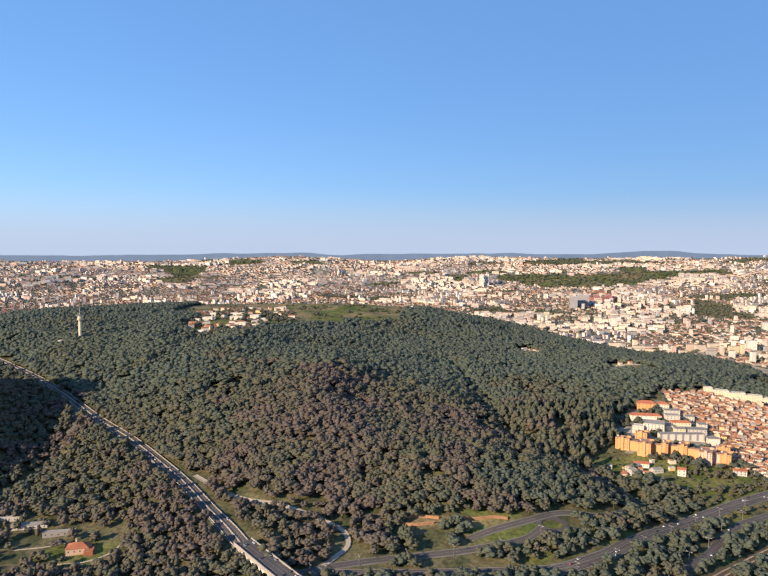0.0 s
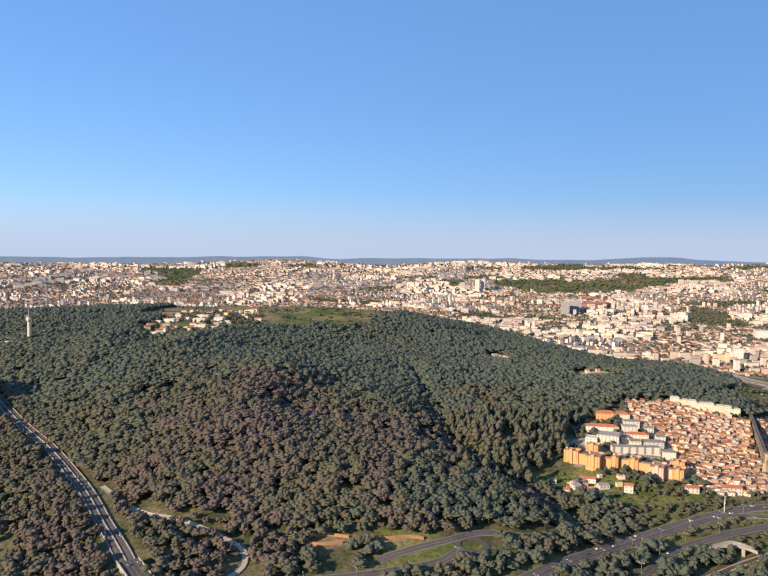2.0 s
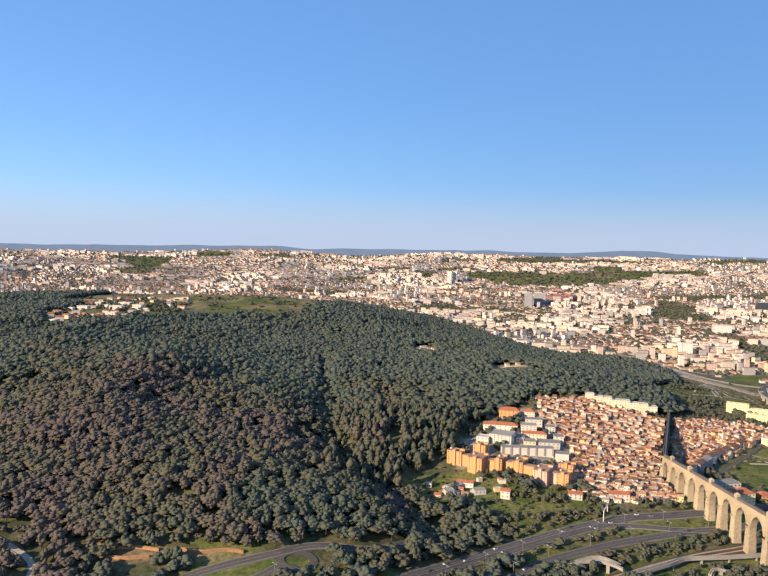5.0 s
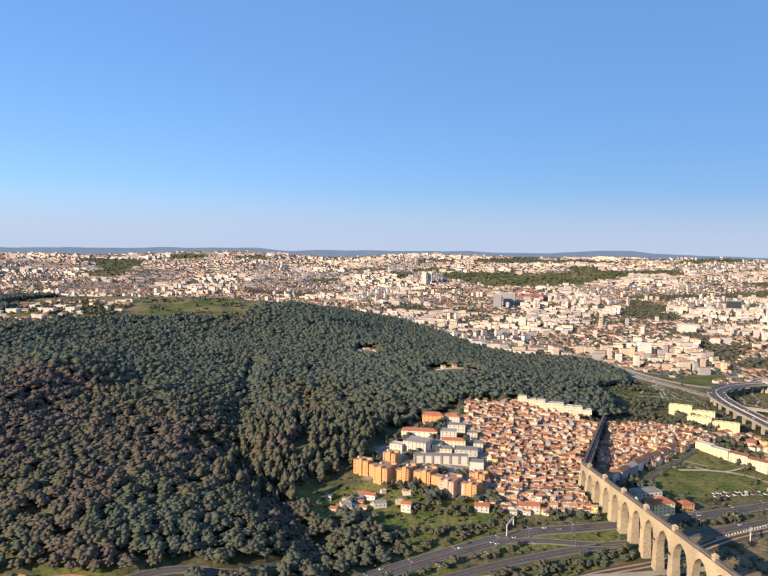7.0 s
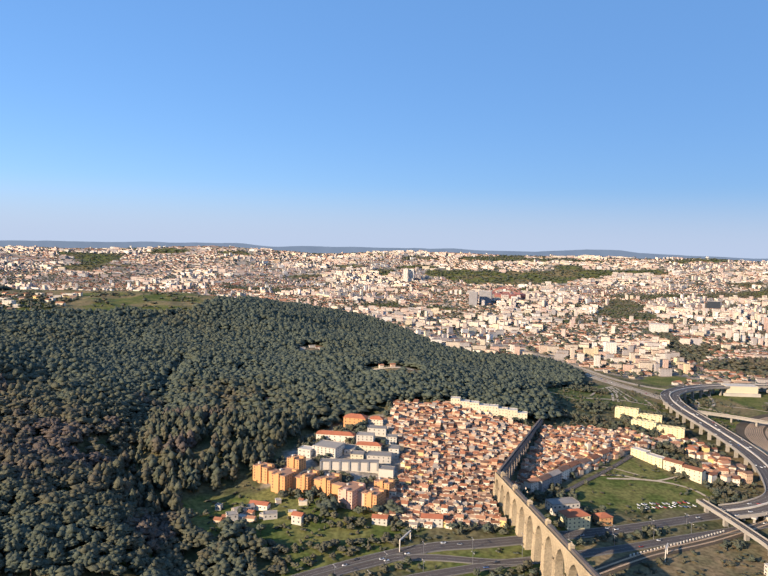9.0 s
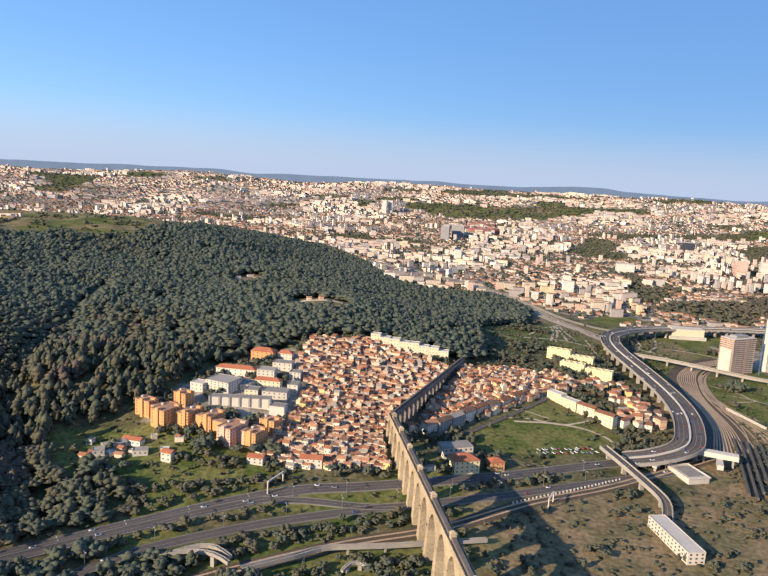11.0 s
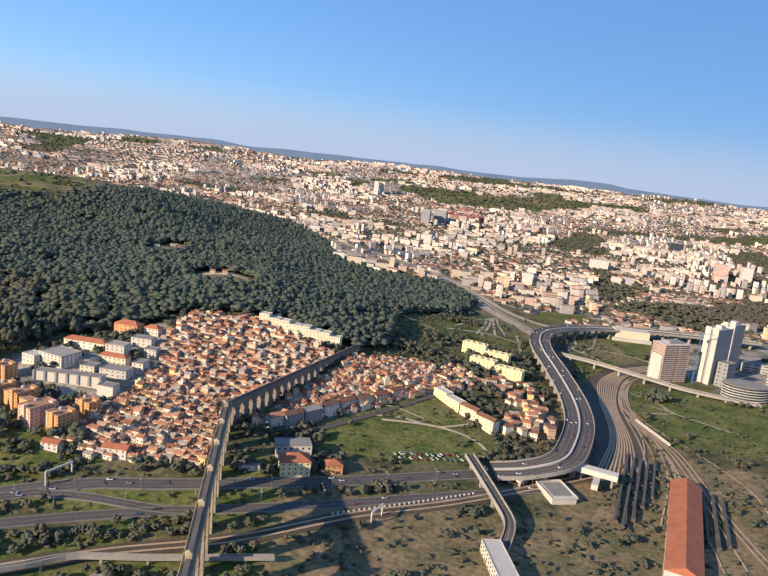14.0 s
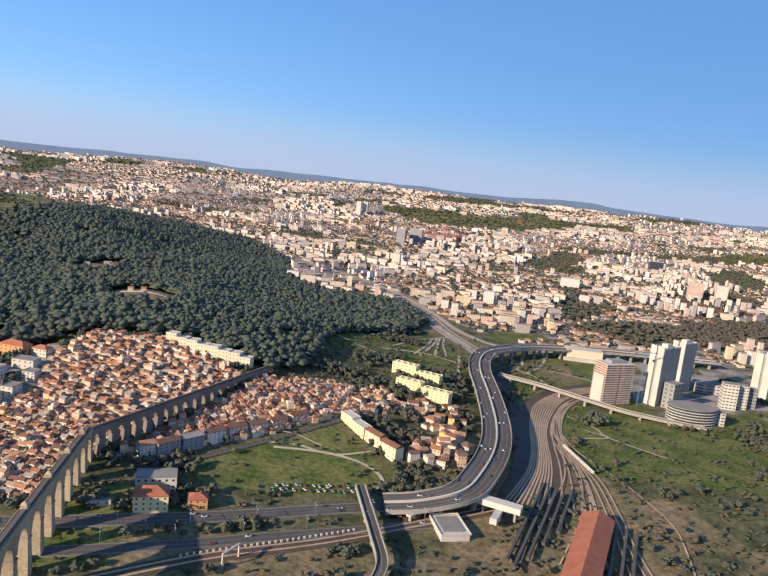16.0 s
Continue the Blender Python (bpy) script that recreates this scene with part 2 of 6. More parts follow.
# ---- relief ----
HILLS_WEST = [
    (-440, 980, 170, 23.7), (-200, 1150, 190, 48.0), (-40, 1330, 170, 34.2), (-230, 900, 120, 41.5),
    (-100, 720, 110, 34.3), (-210, 690, 80, 18.5), (20, 760, 100, 16.0), (40, 590, 75, 31.2),
    (-640, 1100, 220, 42.8), (-70, 490, 60, 12.1), (-480, 1300, 220, 9.0), (-330, 590, 70, -0.4),
    # The last of these is an added rise, mostly unseen, shading the western valley.
    (-60, 1600, 170, 47.1), (-380, 1580, 200, 53.1), (-760, 1400, 250, 48.2), (-490, 700, 60, 38.9),
]
# Added hills, unseen, raised to throw shade over the western valley.
SHADE_HILLS = [(-490, 575, 70, 78.0), (-555, 690, 70, 70.0)]
HILLS_EAST = [
    (130, 640, 80, 6.6), (110, 880, 130, 26.3), (250, 760, 90, 11.0), (330, 930, 110, 35.7),
    (260, 1250, 150, 31.2), (300, 650, 75, 12.1), (420, 800, 90, 9.8), (430, 950, 90, 9.2),
    (430, 640, 55, 6.7), (540, 740, 65, 9.2), (590, 1000, 80, 6.3), (110, 1430, 110, 25.0),
    (180, 1720, 120, 26.2), (700, 740, 100, 2.8),
]
# finer swells and hollows of the wooded slopes; the first two lift clearings into the camera's view
HILLS_FINE = [(340, 928, 17, 5.0), (230, 1092, 20, 5.0), (20, 1030, 110, 14.6), (140, 510, 48, 7.6), (60, 650, 48, -12.5), (-100, 610, 75, 10.6), (-80, 790, 48, 7.7), (300, 890, 75, -5.4), (260, 1290, 48, -11.2), (-260, 950, 30, -11.9), (200, 630, 30, -9.5), (120, 790, 48, -7.0), (260, 1130, 110, 7.7), (-200, 710, 48, -4.7), (180, 570, 30, 6.4), (20, 610, 30, -5.5), (-320, 870, 30, 5.4), (80, 510, 30, 3.7), (-40, 490, 30, -5.8), (540, 990, 110, 3.2), (200, 690, 30, 2.7), (-100, 530, 30, 3.4), (160, 1210, 30, 4.0), (-100, 870, 48, 3.6), (-160, 650, 30, -3.7)]
# small ravines: line, depth, half width
RAVINES = [([(98, 960), (105, 860), (113, 760), (124, 690)], 4.5, 11.0), ([(124, 680), (150, 622), (180, 578), (206, 540)], 9.5, 19.0), ([(10, 800), (-10, 740), (-30, 690)], 7.0, 26.0), ([(-340, 790), (-332, 725), (-322, 640), (-330, 560)], 8.0, 30.0), ([(300, 800), (262, 745), (240, 690)], 5.0, 18.0)]
_ng = np.random.RandomState(7).rand(64, 64)


def wavy(x, y, size):
    """Smooth noise from 0 to 1 with features of that size."""
    u, v = np.asarray(x, float) / size + 100, np.asarray(y, float) / size + 100
    i, j = np.floor(u).astype(int), np.floor(v).astype(int)
    f, g = u - i, v - j
    f, g = f * f * (3 - 2 * f), g * g * (3 - 2 * g)
    p = lambda a, b: _ng[a % 64, b % 64]
    return (p(i, j) * (1 - f) + p(i + 1, j) * f) * (1 - g) + (p(i, j + 1) * (1 - f) + p(i + 1, j + 1) * f) * g


def smooth(a, b, v):
    s = np.clip((v - a) / (b - a), 0, 1)
    return s * s * (3 - 2 * s)


def inside(x, y, poly):
    x, y = np.asarray(x, float), np.asarray(y, float)
    c = np.zeros(np.broadcast(x, y).shape, bool)
    n = len(poly)
    for i in range(n):
        (x1, y1), (x2, y2) = poly[i], poly[(i + 1) % n]
        if y1 == y2:
            continue
        c ^= ((y1 > y) != (y2 > y)) & (x < (x2 - x1) * (y - y1) / (y2 - y1) + x1)
    return c


def dist_line(x, y, line):
    x, y = np.asarray(x, float), np.asarray(y, float)
    d = np.full(np.broadcast(x, y).shape, 1e9)
    for (x1, y1), (x2, y2) in zip([p[:2] for p in line], [p[:2] for p in line][1:]):
        dx, dy = x2 - x1, y2 - y1
        s = np.clip(((x - x1) * dx + (y - y1) * dy) / (dx * dx + dy * dy), 0, 1)
        d = np.minimum(d, np.hypot(x - x1 - s * dx, y - y1 - s * dy))
    return d


def height(x, y):
    x, y = np.asarray(x, float), np.asarray(y, float)
    z = np.full(np.broadcast(x, y).shape, 14.0)
    for a, b, s, w in HILLS_WEST + SHADE_HILLS + HILLS_EAST + HILLS_FINE:
        z = z + w * np.exp(-((x - a) ** 2 + (y - b) ** 2) / (2 * s * s))
    for line, deep, wide in RAVINES:
        z = z - deep * np.exp(-(dist_line(x, y, line) / wide) ** 2)
    z = z + smooth(30, 60, z) * (1 - smooth(1500, 1900, y)) * smooth(10, 80, dist_line(x, y, MOTORWAY_W)) * (5 * (wavy(x, y + 33, 70) - 0.5) + 4 * (wavy(x + 61, y, 30) - 0.5))
    near_road = (1 - smooth(8, 55, dist_line(x, y, MOTORWAY_W))) * smooth(455, 490, y)
    z = z * (1 - near_road) + near_road * (36.0 + 0.090 * (y - 523))
    r = np.hypot(x - 300, y - 150)
    out = smooth(3000, 4550, r)
    z = z + out * (118 + 46 * wavy(x, y, 620) + 12 * wavy(x + 900, y, 230)) * 0.98
    z = z + smooth(1700, 2600, r) * (1 - out) * 26 * (wavy(x + 50, y, 420) - 0.35)
    return z


def hz(x, y):
    return float(height(x, y))


def spline(pts, step=4.0):
    """Points at even steps along a smooth curve through pts (2 or 3 numbers each)."""
    p = np.array(pts, float)
    q = np.vstack([2 * p[0] - p[1], p, 2 * p[-1] - p[-2]])
    out = []
    for i in range(1, len(q) - 2):
        k = max(2, int(np.linalg.norm(q[i + 1][:2] - q[i][:2]) / step))
        for s in np.arange(k) / k:
            a, b, c, d = q[i - 1], q[i], q[i + 1], q[i + 2]
            out.append(0.5 * (2 * b + (c - a) * s + (2 * a - 5 * b + 4 * c - d) * s ** 2 + (3 * b - a - 3 * c + d) * s ** 3))
    out.append(p[-1])
    return np.array(out)


# ---- the plan ----
MOTORWAY_W = [(-640, 1010), (-560, 958), (-505, 912), (-437, 850), (-373, 785), (-300, 702), (-243, 643), (-202, 595), (-163, 546), (-131, 500), (-108, 469), (-92, 447)]
SHADE_ROAD = [(-345, 760), (-332, 725), (-317, 686), (-318, 636), (-320, 594), (-345, 560), (-420, 540)]
HILL_ROAD = [(-158, 560), (-111, 515), (-76, 499), (-48, 487), (-29, 473), (-25, 455), (-34, 439), (-48, 420), (-70, 395)]
MID_ROAD = [(-60, 420), (-27, 433), (6, 442), (38, 449), (68, 456), (98, 465), (114, 478)]
MID_ROAD_B = [(60, 465), (76, 473), (105, 485), (132, 498), (165, 503), (188, 517)]
MAIN_W = [(-75, 421), (-17, 426), (22, 429), (71, 433), (105, 436), (129, 441)]
MAIN_A = [(112, 433), (129, 441), (152, 453), (173, 469), (211, 496), (238, 515), (267, 533), (299, 550), (331, 565)]
MAIN_N = [(331, 566), (354, 574), (385, 580), (425, 590), (470, 604), (528, 627), (560, 638), (592, 648)]
MAIN_M = [(325, 560), (350, 562), (368, 561), (390, 560), (414, 564)]
MAIN_B = [(200, 440), (228, 464), (242, 481), (254, 494), (271, 509), (290, 520), (325, 536), (349, 545), (370, 552), (396, 560), (430, 569), (473, 583), (510, 598), (551, 613), (600, 630)]
RAILWAY_S = [(200, 420), (250, 455), (296, 485), (331, 504), (376, 525), (430, 545), (488, 578), (540, 602), (600, 634), (640, 657)]
RAMP_S = [(327, 493, 21), (338, 499, 21), (350, 505, 21), (359, 511, 21), (368, 515, 20.5), (386, 518, 20), (402, 521, 19.5), (450, 530, 19)]
NORTH_ROAD = [(300, 1760), (424, 1636), (522, 1530), (590, 1394), (636, 1264), (657, 1150), (674, 1079), (690, 1015)]
NORTH_ROAD_B = [(330, 1790), (450, 1650), (545, 1540), (612, 1400), (655, 1270), (680, 1160), (720, 1095), (790, 1095)]
VIADUCT = [(570, 640, 21.5), (592, 642, 24), (616, 652, 27.5), (632, 680, 29), (647, 721, 29.5), (657, 772, 29.5), (664, 848, 29.5), (668, 918, 30), (677, 968, 30), (695, 1007, 29.5), (735, 1045, 28), (785, 1072, 26.5), (860, 1092, 25), (1000, 1105, 23)]
OVERPASS_E = [(690, 934, 24), (727, 914, 23), (766, 882, 22), (799, 863, 20), (860, 848, 17)]
OVERPASS_S = [(556, 652, 25), (560, 628, 24.5), (565, 600, 23), (568, 578, 21), (562, 560, 17)]
RAIL_L = [(633, 657), (663, 708), (679, 755), (690, 810), (705, 863), (728, 899), (760, 935), (800, 960)]
RAIL_M = [(646, 655), (672, 708), (689, 759), (700, 813), (717, 865), (738, 896), (768, 930), (806, 954)]
RAIL_R = [(672, 668), (689, 724), (700, 781), (713, 825), (741, 886), (775, 924), (812, 947)]
RAIL_F = [(704, 560), (706, 622), (711, 661), (715, 709), (710, 755), (712, 795), (728, 846), (748, 886)]
VILLAGE_W = [(335, 819), (394, 829), (455, 800), (464, 790), (398, 640), (400, 601), (364, 597), (339, 594), (318, 602), (331, 646), (340, 713), (327, 755)]
VILLAGE_E = [(476, 800), (507, 808), (539, 820), (572, 833), (588, 800), (575, 776), (556, 764), (541, 750), (510, 722), (477, 692), (443, 664), (415, 648)]
FIELD = [(452, 662), (535, 738), (582, 676), (562, 654), (504, 637), (464, 635)]
BOWL = [(722, 800), (735, 850), (752, 872), (790, 866), (850, 838), (880, 790), (840, 740), (760, 745), (728, 765)]
HILL_FIELD = [(-420, 1330), (-400, 1480), (-200, 1530), (-60, 1520), (40, 1440), (40, 1330), (20, 1255), (-60, 1200), (-140, 1150), (-190, 1080), (-240, 985), (-280, 985), (-330, 1080), (-330, 1220)]
GRASS_S = [(181, 628), (192, 642), (206, 641), (225, 640), (262, 622), (300, 604), (330, 596), (334, 580), (300, 575), (255, 570), (214, 566), (201, 579), (187, 606)]
VERGE_N = [(722, 1128), (760, 1128), (835, 1168), (800, 1222), (745, 1212), (712, 1165)]
# wooded or open strips in the city: line, half width
PARKS = [([(1050, 2080), (1150, 2360), (1290, 2720)], 72), ([(890, 1390), (1010, 1700)], 30), ([(960, 1275), (1120, 1330), (1400, 1490)], 80), ([(1570, 2130), (1900, 2700)], 60), ([(680, 3700), (1000, 3640), (1400, 3660)], 105), ([(1380, 2900), (1750, 2960), (2150, 3100)], 80), ([(840, 1930), (960, 1990)], 40), ([(560, 2900), (900, 2960)], 55), ([(300, 2350), (560, 2230)], 45)]
JUNCTION = [(516, 945), (533, 1000), (600, 1066), (660, 1120), (720, 1085), (690, 1010), (655, 930), (600, 930)]
CAMPUS = [(236, 672), (258, 735), (283, 782), (327, 790), (330, 755), (340, 713), (330, 646), (318, 604), (290, 606), (232, 632)]
FOREST = [(-560, 958), (-505, 912), (-437, 850), (-373, 785), (-300, 706), (-247, 647), (-202, 602), (-150, 560), (-122, 532), (-108, 522), (-70, 508), (-20, 500), (10, 494), (40, 500), (75, 492), (110, 500), (135, 508), (175, 510), (212, 524), (222, 548), (210, 575), (195, 598), (192, 620), (205, 645), (232, 668),
          (250, 735), (300, 784), (332, 825), (395, 838), (460, 822), (478, 812), (500, 840), (512, 885), (514, 945), (532, 1002), (598, 1068), (645, 1190), (622, 1280), (565, 1318), (500, 1296), (445, 1320), (425, 1450), (400, 1600), (350, 1720), (270, 1850), (150, 1930), (-200, 1950), (-600, 1850), (-1000, 1600), (-1200, 1250), (-900, 1050)]
ROADS = [(MOTORWAY_W, 5.6), (SHADE_ROAD, 3), (HILL_ROAD, 3), (MID_ROAD, 3.5), (MID_ROAD_B, 3.5), (MAIN_A, 7), (MAIN_N, 6), (MAIN_M, 4), (MAIN_W, 4), (MAIN_B, 5), (RAILWAY_S, 5), ([p[:2] for p in RAMP_S], 3), (NORTH_ROAD, 11), (NORTH_ROAD_B, 8), ([p[:2] for p in VIADUCT], 13), ([p[:2] for p in OVERPASS_E], 5), ([p[:2] for p in OVERPASS_S], 5), (RAIL_L, 6), (RAIL_M, 6), (RAIL_R, 6), (RAIL_F, 5)]


def off_road(x, y, margin=1.0):
    ok = np.ones(np.broadcast(x, y).shape, bool)
    for line, half in ROADS:
        ok &= dist_line(x, y, line) > half + margin
    return ok


def city_zone(x, y):
    """1 where the built-up plain lies."""
    edge = np.interp(x, [-3000, -700, -200, 150, 300, 400, 432, 500, 560, 612, 650, 700, 760, 900, 4000], [2050, 2050, 2080, 2010, 1880, 1650, 1350, 1305, 1330, 1325, 1300, 1180, 1120, 1120, 1120])
    return y > edge


def park_zone(x, y):
    x, y = x + 90 * (wavy(x, y, 75) - 0.5), y + 60 * (wavy(x + 300, y, 60) - 0.5)
    p = ((x + 60) / 210) ** 2 + ((y - 2980) / 130) ** 2 < 1
    for line, half in PARKS:
        p |= dist_line(x, y, line) < half
    p |= inside(x, y, VERGE_N)
    r = np.hypot(x - 300, y - 150)
    p |= wavy(x + 31, y * 1.4, 210) > 0.79 - 0.10 * smooth(2500, 4200, r)
    return p


# ---- mesh helpers ----
def tri_mesh(name, V, T, mats, mat_index=None, tone=None):
    """A mesh from numpy arrays of points and triangles."""
    me = bpy.data.meshes.new(name)
    V, T = np.asarray(V, np.float32), np.asarray(T, np.int32)
    me.vertices.add(len(V))
    me.vertices.foreach_set("co", V.ravel())
    me.loops.add(T.size)
    me.loops.foreach_set("vertex_index", T.ravel())
    me.polygons.add(len(T))
    me.polygons.foreach_set("loop_start", np.arange(0, T.size, 3, dtype=np.int32))
    me.polygons.foreach_set("loop_total", np.full(len(T), 3, np.int32))
    for m in mats:
        me.materials.append(m)
    if mat_index is not None:
        me.polygons.foreach_set("material_index", np.asarray(mat_index, np.int32))
    if tone is not None:
        me.polygons.foreach_set("use_smooth", np.ones(len(T), bool))
        me.attributes.new("tone", "FLOAT", "POINT").data.foreach_set("value", np.asarray(tone, np.float32))
    me.update(calc_edges=True)
    return me


def py_mesh(name, verts, faces, mats, index=None):
    me = bpy.data.meshes.new(name)
    me.from_pydata([tuple(map(float, v)) for v in verts], [], faces)
    for m in mats if isinstance(mats, (list, tuple)) else [mats]:
        me.materials.append(m)
    if index is not None:
        me.polygons.foreach_set("material_index", index)
    me.update()
    return me


def piece(name, me, parent=None, m=None, label=""):
    """One mesh object, under a thing or a part."""
    ob = new(name, me)
    if parent is not None:
        ob.parent = parent
    if m is not None:
        ob.matrix_basis = m
    return tagged(ob, label) if label else ob


def thing(name, m, label, category, group="", kind=""):
    ob = new(name)
    ob.empty_display_size = 1.0
    ob.matrix_basis = m
    return tagged(ob, label, category, group, kind)


BOX_F = [(0, 3, 2, 1), (4, 5, 6, 7), (0, 1, 5, 4), (1, 2, 6, 5), (2, 3, 7, 6), (3, 0, 4, 7)]


def box_v(x0, y0, z0, x1, y1, z1):
    return [(x0, y0, z0), (x1, y0, z0), (x1, y1, z0), (x0, y1, z0), (x0, y0, z1), (x1, y0, z1), (x1, y1, z1), (x0, y1, z1)]


def boxes(name, list_of, mat):
    """A mesh of one or more boxes, each (x0, y0, z0, x1, y1, z1)."""
    V, F = [], []
    for b in list_of:
        k = len(V)
        V += box_v(*b)
        F += [tuple(i + k for i in f) for f in BOX_F]
    return py_mesh(name, V, F, mat)


def ribbon(name, pts, half, lift, mat, kind="structure", label="", category="", parent=None, shift=0.0, step=4.0, depth=0.0):
    """A strip along a line: on the ground (points of two numbers) or at the given heights (three)."""
    c = spline(pts, step)
    d = np.gradient(c[:, :2], axis=0)
    d /= np.linalg.norm(d, axis=1)[:, None]
    nrm = np.stack([d[:, 1], -d[:, 0]], 1)
    cols = [shift - half, shift - half / 3, shift + half / 3, shift + half]
    V = []
    for i in range(len(c)):
        for o in cols:
            p = c[i, :2] + nrm[i] * o
            z = c[i, 2] if c.shape[1] > 2 else hz(p[0], p[1])
            V.append((p[0], p[1], z + lift))
    F = []
    for i in range(len(c) - 1):
        for j in range(3):
            a = i * 4 + j
            F.append((a, a + 1, a + 5, a + 4))
    if depth:
        k = len(V)
        V += [(x, y, z - depth) for x, y, z in V]
        for i in range(len(c) - 1):
            for j in range(3):
                a = k + i * 4 + j
                F.append((a, a + 4, a + 5, a + 1))
            for a, s in ((i * 4, 1), (i * 4 + 3, -1)):
                q = (a, a + k, a + k + 4, a + 4)
                F.append(q if s > 0 else q[::-1])
        e = (len(c) - 1) * 4
        F += [(0, 3, 3 + k, k), (e, e + k, e + 3 + k, e + 3)]
    ob = new(name, py_mesh(name, V, F, mat))
    if parent is not None:
        ob.parent = parent
        return tagged(ob, label) if label else ob
    return tagged(ob, label, category, "", kind)

# ---- ground ----
def axis(lo, near_lo, near_hi, hi, step, far):
    a = list(np.arange(near_lo, near_hi, step))
    left, s, v = [], step, near_lo
    while v > lo:
        s = min(far, s * 1.15)
        v -= s
        left.append(v)
    right, s, v = [], step, a[-1]
    while v < hi:
        s = min(far, s * 1.15)
        v += s
        right.append(v)
    return np.array(left[::-1] + a + right)


gx, gy = axis(-5200, -760, 1150, 5600, 8.0, 60.0), axis(-2500, 330, 1500, 5600, 8.0, 45.0)
GX, GY = np.meshgrid(gx, gy)
GZ = height(GX, GY)
nx, ny = len(gx), len(gy)
ii = np.arange(nx * ny).reshape(ny, nx)
q = np.stack([ii[:-1, :-1], ii[:-1, 1:], ii[1:, 1:], ii[1:, :-1]], -1).reshape(-1, 4)
ground_me = tri_mesh("ground", np.stack([GX, GY, GZ], -1).reshape(-1, 3), np.vstack([q[:, [0, 1, 2]], q[:, [0, 2, 3]]]), [M_GROUND])
X, Y = GX.ravel(), GY.ravel()
grass = inside(X, Y, FIELD) | inside(X, Y, BOWL) | inside(X, Y, HILL_FIELD) | inside(X, Y, GRASS_S) | inside(X, Y, JUNCTION) | inside(X, Y, VERGE_N)
grass |= (Y < 620) & (X > 20) & (X < 450) & (wavy(X, Y, 34) > 0.62)
grass |= ((X - 92) / 30) ** 2 + ((Y - 470) / 13) ** 2 < 1
grass |= (dist_line(X, Y, MAIN_M) < 14) | (dist_line(X, Y, RAMP_S) < 16)
grass |= ((X + 214) / 30) ** 2 + ((Y - 462) / 20) ** 2 < 1
grass |= inside(X, Y, CAMPUS) | ((X > 690) & (X < 1000) & (Y > 720) & (Y < 1110) & (wavy(X + 9, Y, 60) > 0.3))
town = city_zone(X, Y) & ~park_zone(X, Y) | inside(X, Y, VILLAGE_W) | inside(X, Y, VILLAGE_E) | (inside(X, Y, CAMPUS) & (Y > 645 - 0.3 * (X - 240)))
town |= (X > 830) & (X < 1100) & (Y > 880) & (Y < 1110) & (wavy(X, Y + 4, 30) > 0.45)
bare = dist_line(X, Y, NORTH_ROAD) < 20 + 26 * wavy(X, Y, 60)
bare |= dist_line(X, Y, RAIL_M) < 16
bare |= inside(X, Y, HILL_FIELD) & (wavy(X + 20, Y * 1.6, 45) > 0.66)
bare |= (X > -430) & (X < 60) & (Y > 1290) & (Y < 1950) & (wavy(X, Y, 55) > 0.45)
bare |= park_zone(X, Y) & (Y > 1800) & (wavy(X, Y, 90) > 0.62)
bare |= dist_line(X, Y, [(0, 485), (30, 483), (92, 481)]) < 7
for cx, cy, a, b in ((765, 1000, 26, 50), (335, 930, 32, 31), (356, 920, 18, 26), (232, 1090, 22, 44)):
    bare |= ((X - cx) / a) ** 2 + ((Y - cy) / b) ** 2 < 1
# These brown areas paint in a tan reflection on the window glass.
bare |= (X > 600) & (X < 700) & (Y < 800) & (Y > 350)
bare |= (X >= 700) & (X < 1000) & (Y > 350) & (Y <= 720) & (wavy(X, Y + 30, 50) > 0.55)
bare |= (X > 440) & (X < 620) & (Y < 600) & (Y > 350)
grass |= park_zone(X, Y) & (Y > 1800)
cover = np.zeros((len(X), 4), np.float32)
cover[:, 0], cover[:, 1], cover[:, 2], cover[:, 3] = grass & ~town, town, bare * 0.7, 1
ground_me.attributes.new("cover", "FLOAT_COLOR", "POINT").data.foreach_set("color", cover.ravel())
for poly in ground_me.polygons:
    poly.use_smooth = True
tagged(new("ground", ground_me), "rolling ground of soil, grass and built-up plain", "ground", kind="structure")

# ---- roads and tracks on the ground ----
R_LIFT = 0.5


def road(line, half, label, lanes=(0.0,), kerb=True, lift=R_LIFT, mat=None):
    r = ribbon("road", line, half, lift, mat or M_ASPHALT, label=label, category="road")
    for o in lanes:
        ribbon("lane_line", line, 0.06, lift + 0.06, M_LINE, parent=r, shift=o)
    if kerb:
        for o in (-half - 0.2, half + 0.2):
            ribbon("kerb", line, 0.2, lift + 0.2, M_KERB, parent=r, shift=o, depth=0.8)
    return r


road(MOTORWAY_W, 5.6, "dual carriageway cut through the woods", (-2.6, 2.6))
for o in (-5.0, 5.0):
    ribbon("crash_barrier", MOTORWAY_W, 0.18, 1.2, M_CONCRETE, label="pale crash barrier beside the motorway", category="barrier", depth=0.9, shift=o)
ribbon("central_barrier", MOTORWAY_W, 0.32, 1.2, M_CONCRETE, label="pale concrete barrier between carriageways", category="barrier", depth=1.0)
road(SHADE_ROAD, 2.4, "narrow road in the shaded valley")
road(HILL_ROAD, 1.7, "narrow pale road at the foot of the wooded hill", mat=M_DUSTY)
road(MID_ROAD, 2.8, "two-lane road past the roundabout")
road(MID_ROAD_B, 2.4, "two-lane road leaving the roundabout")
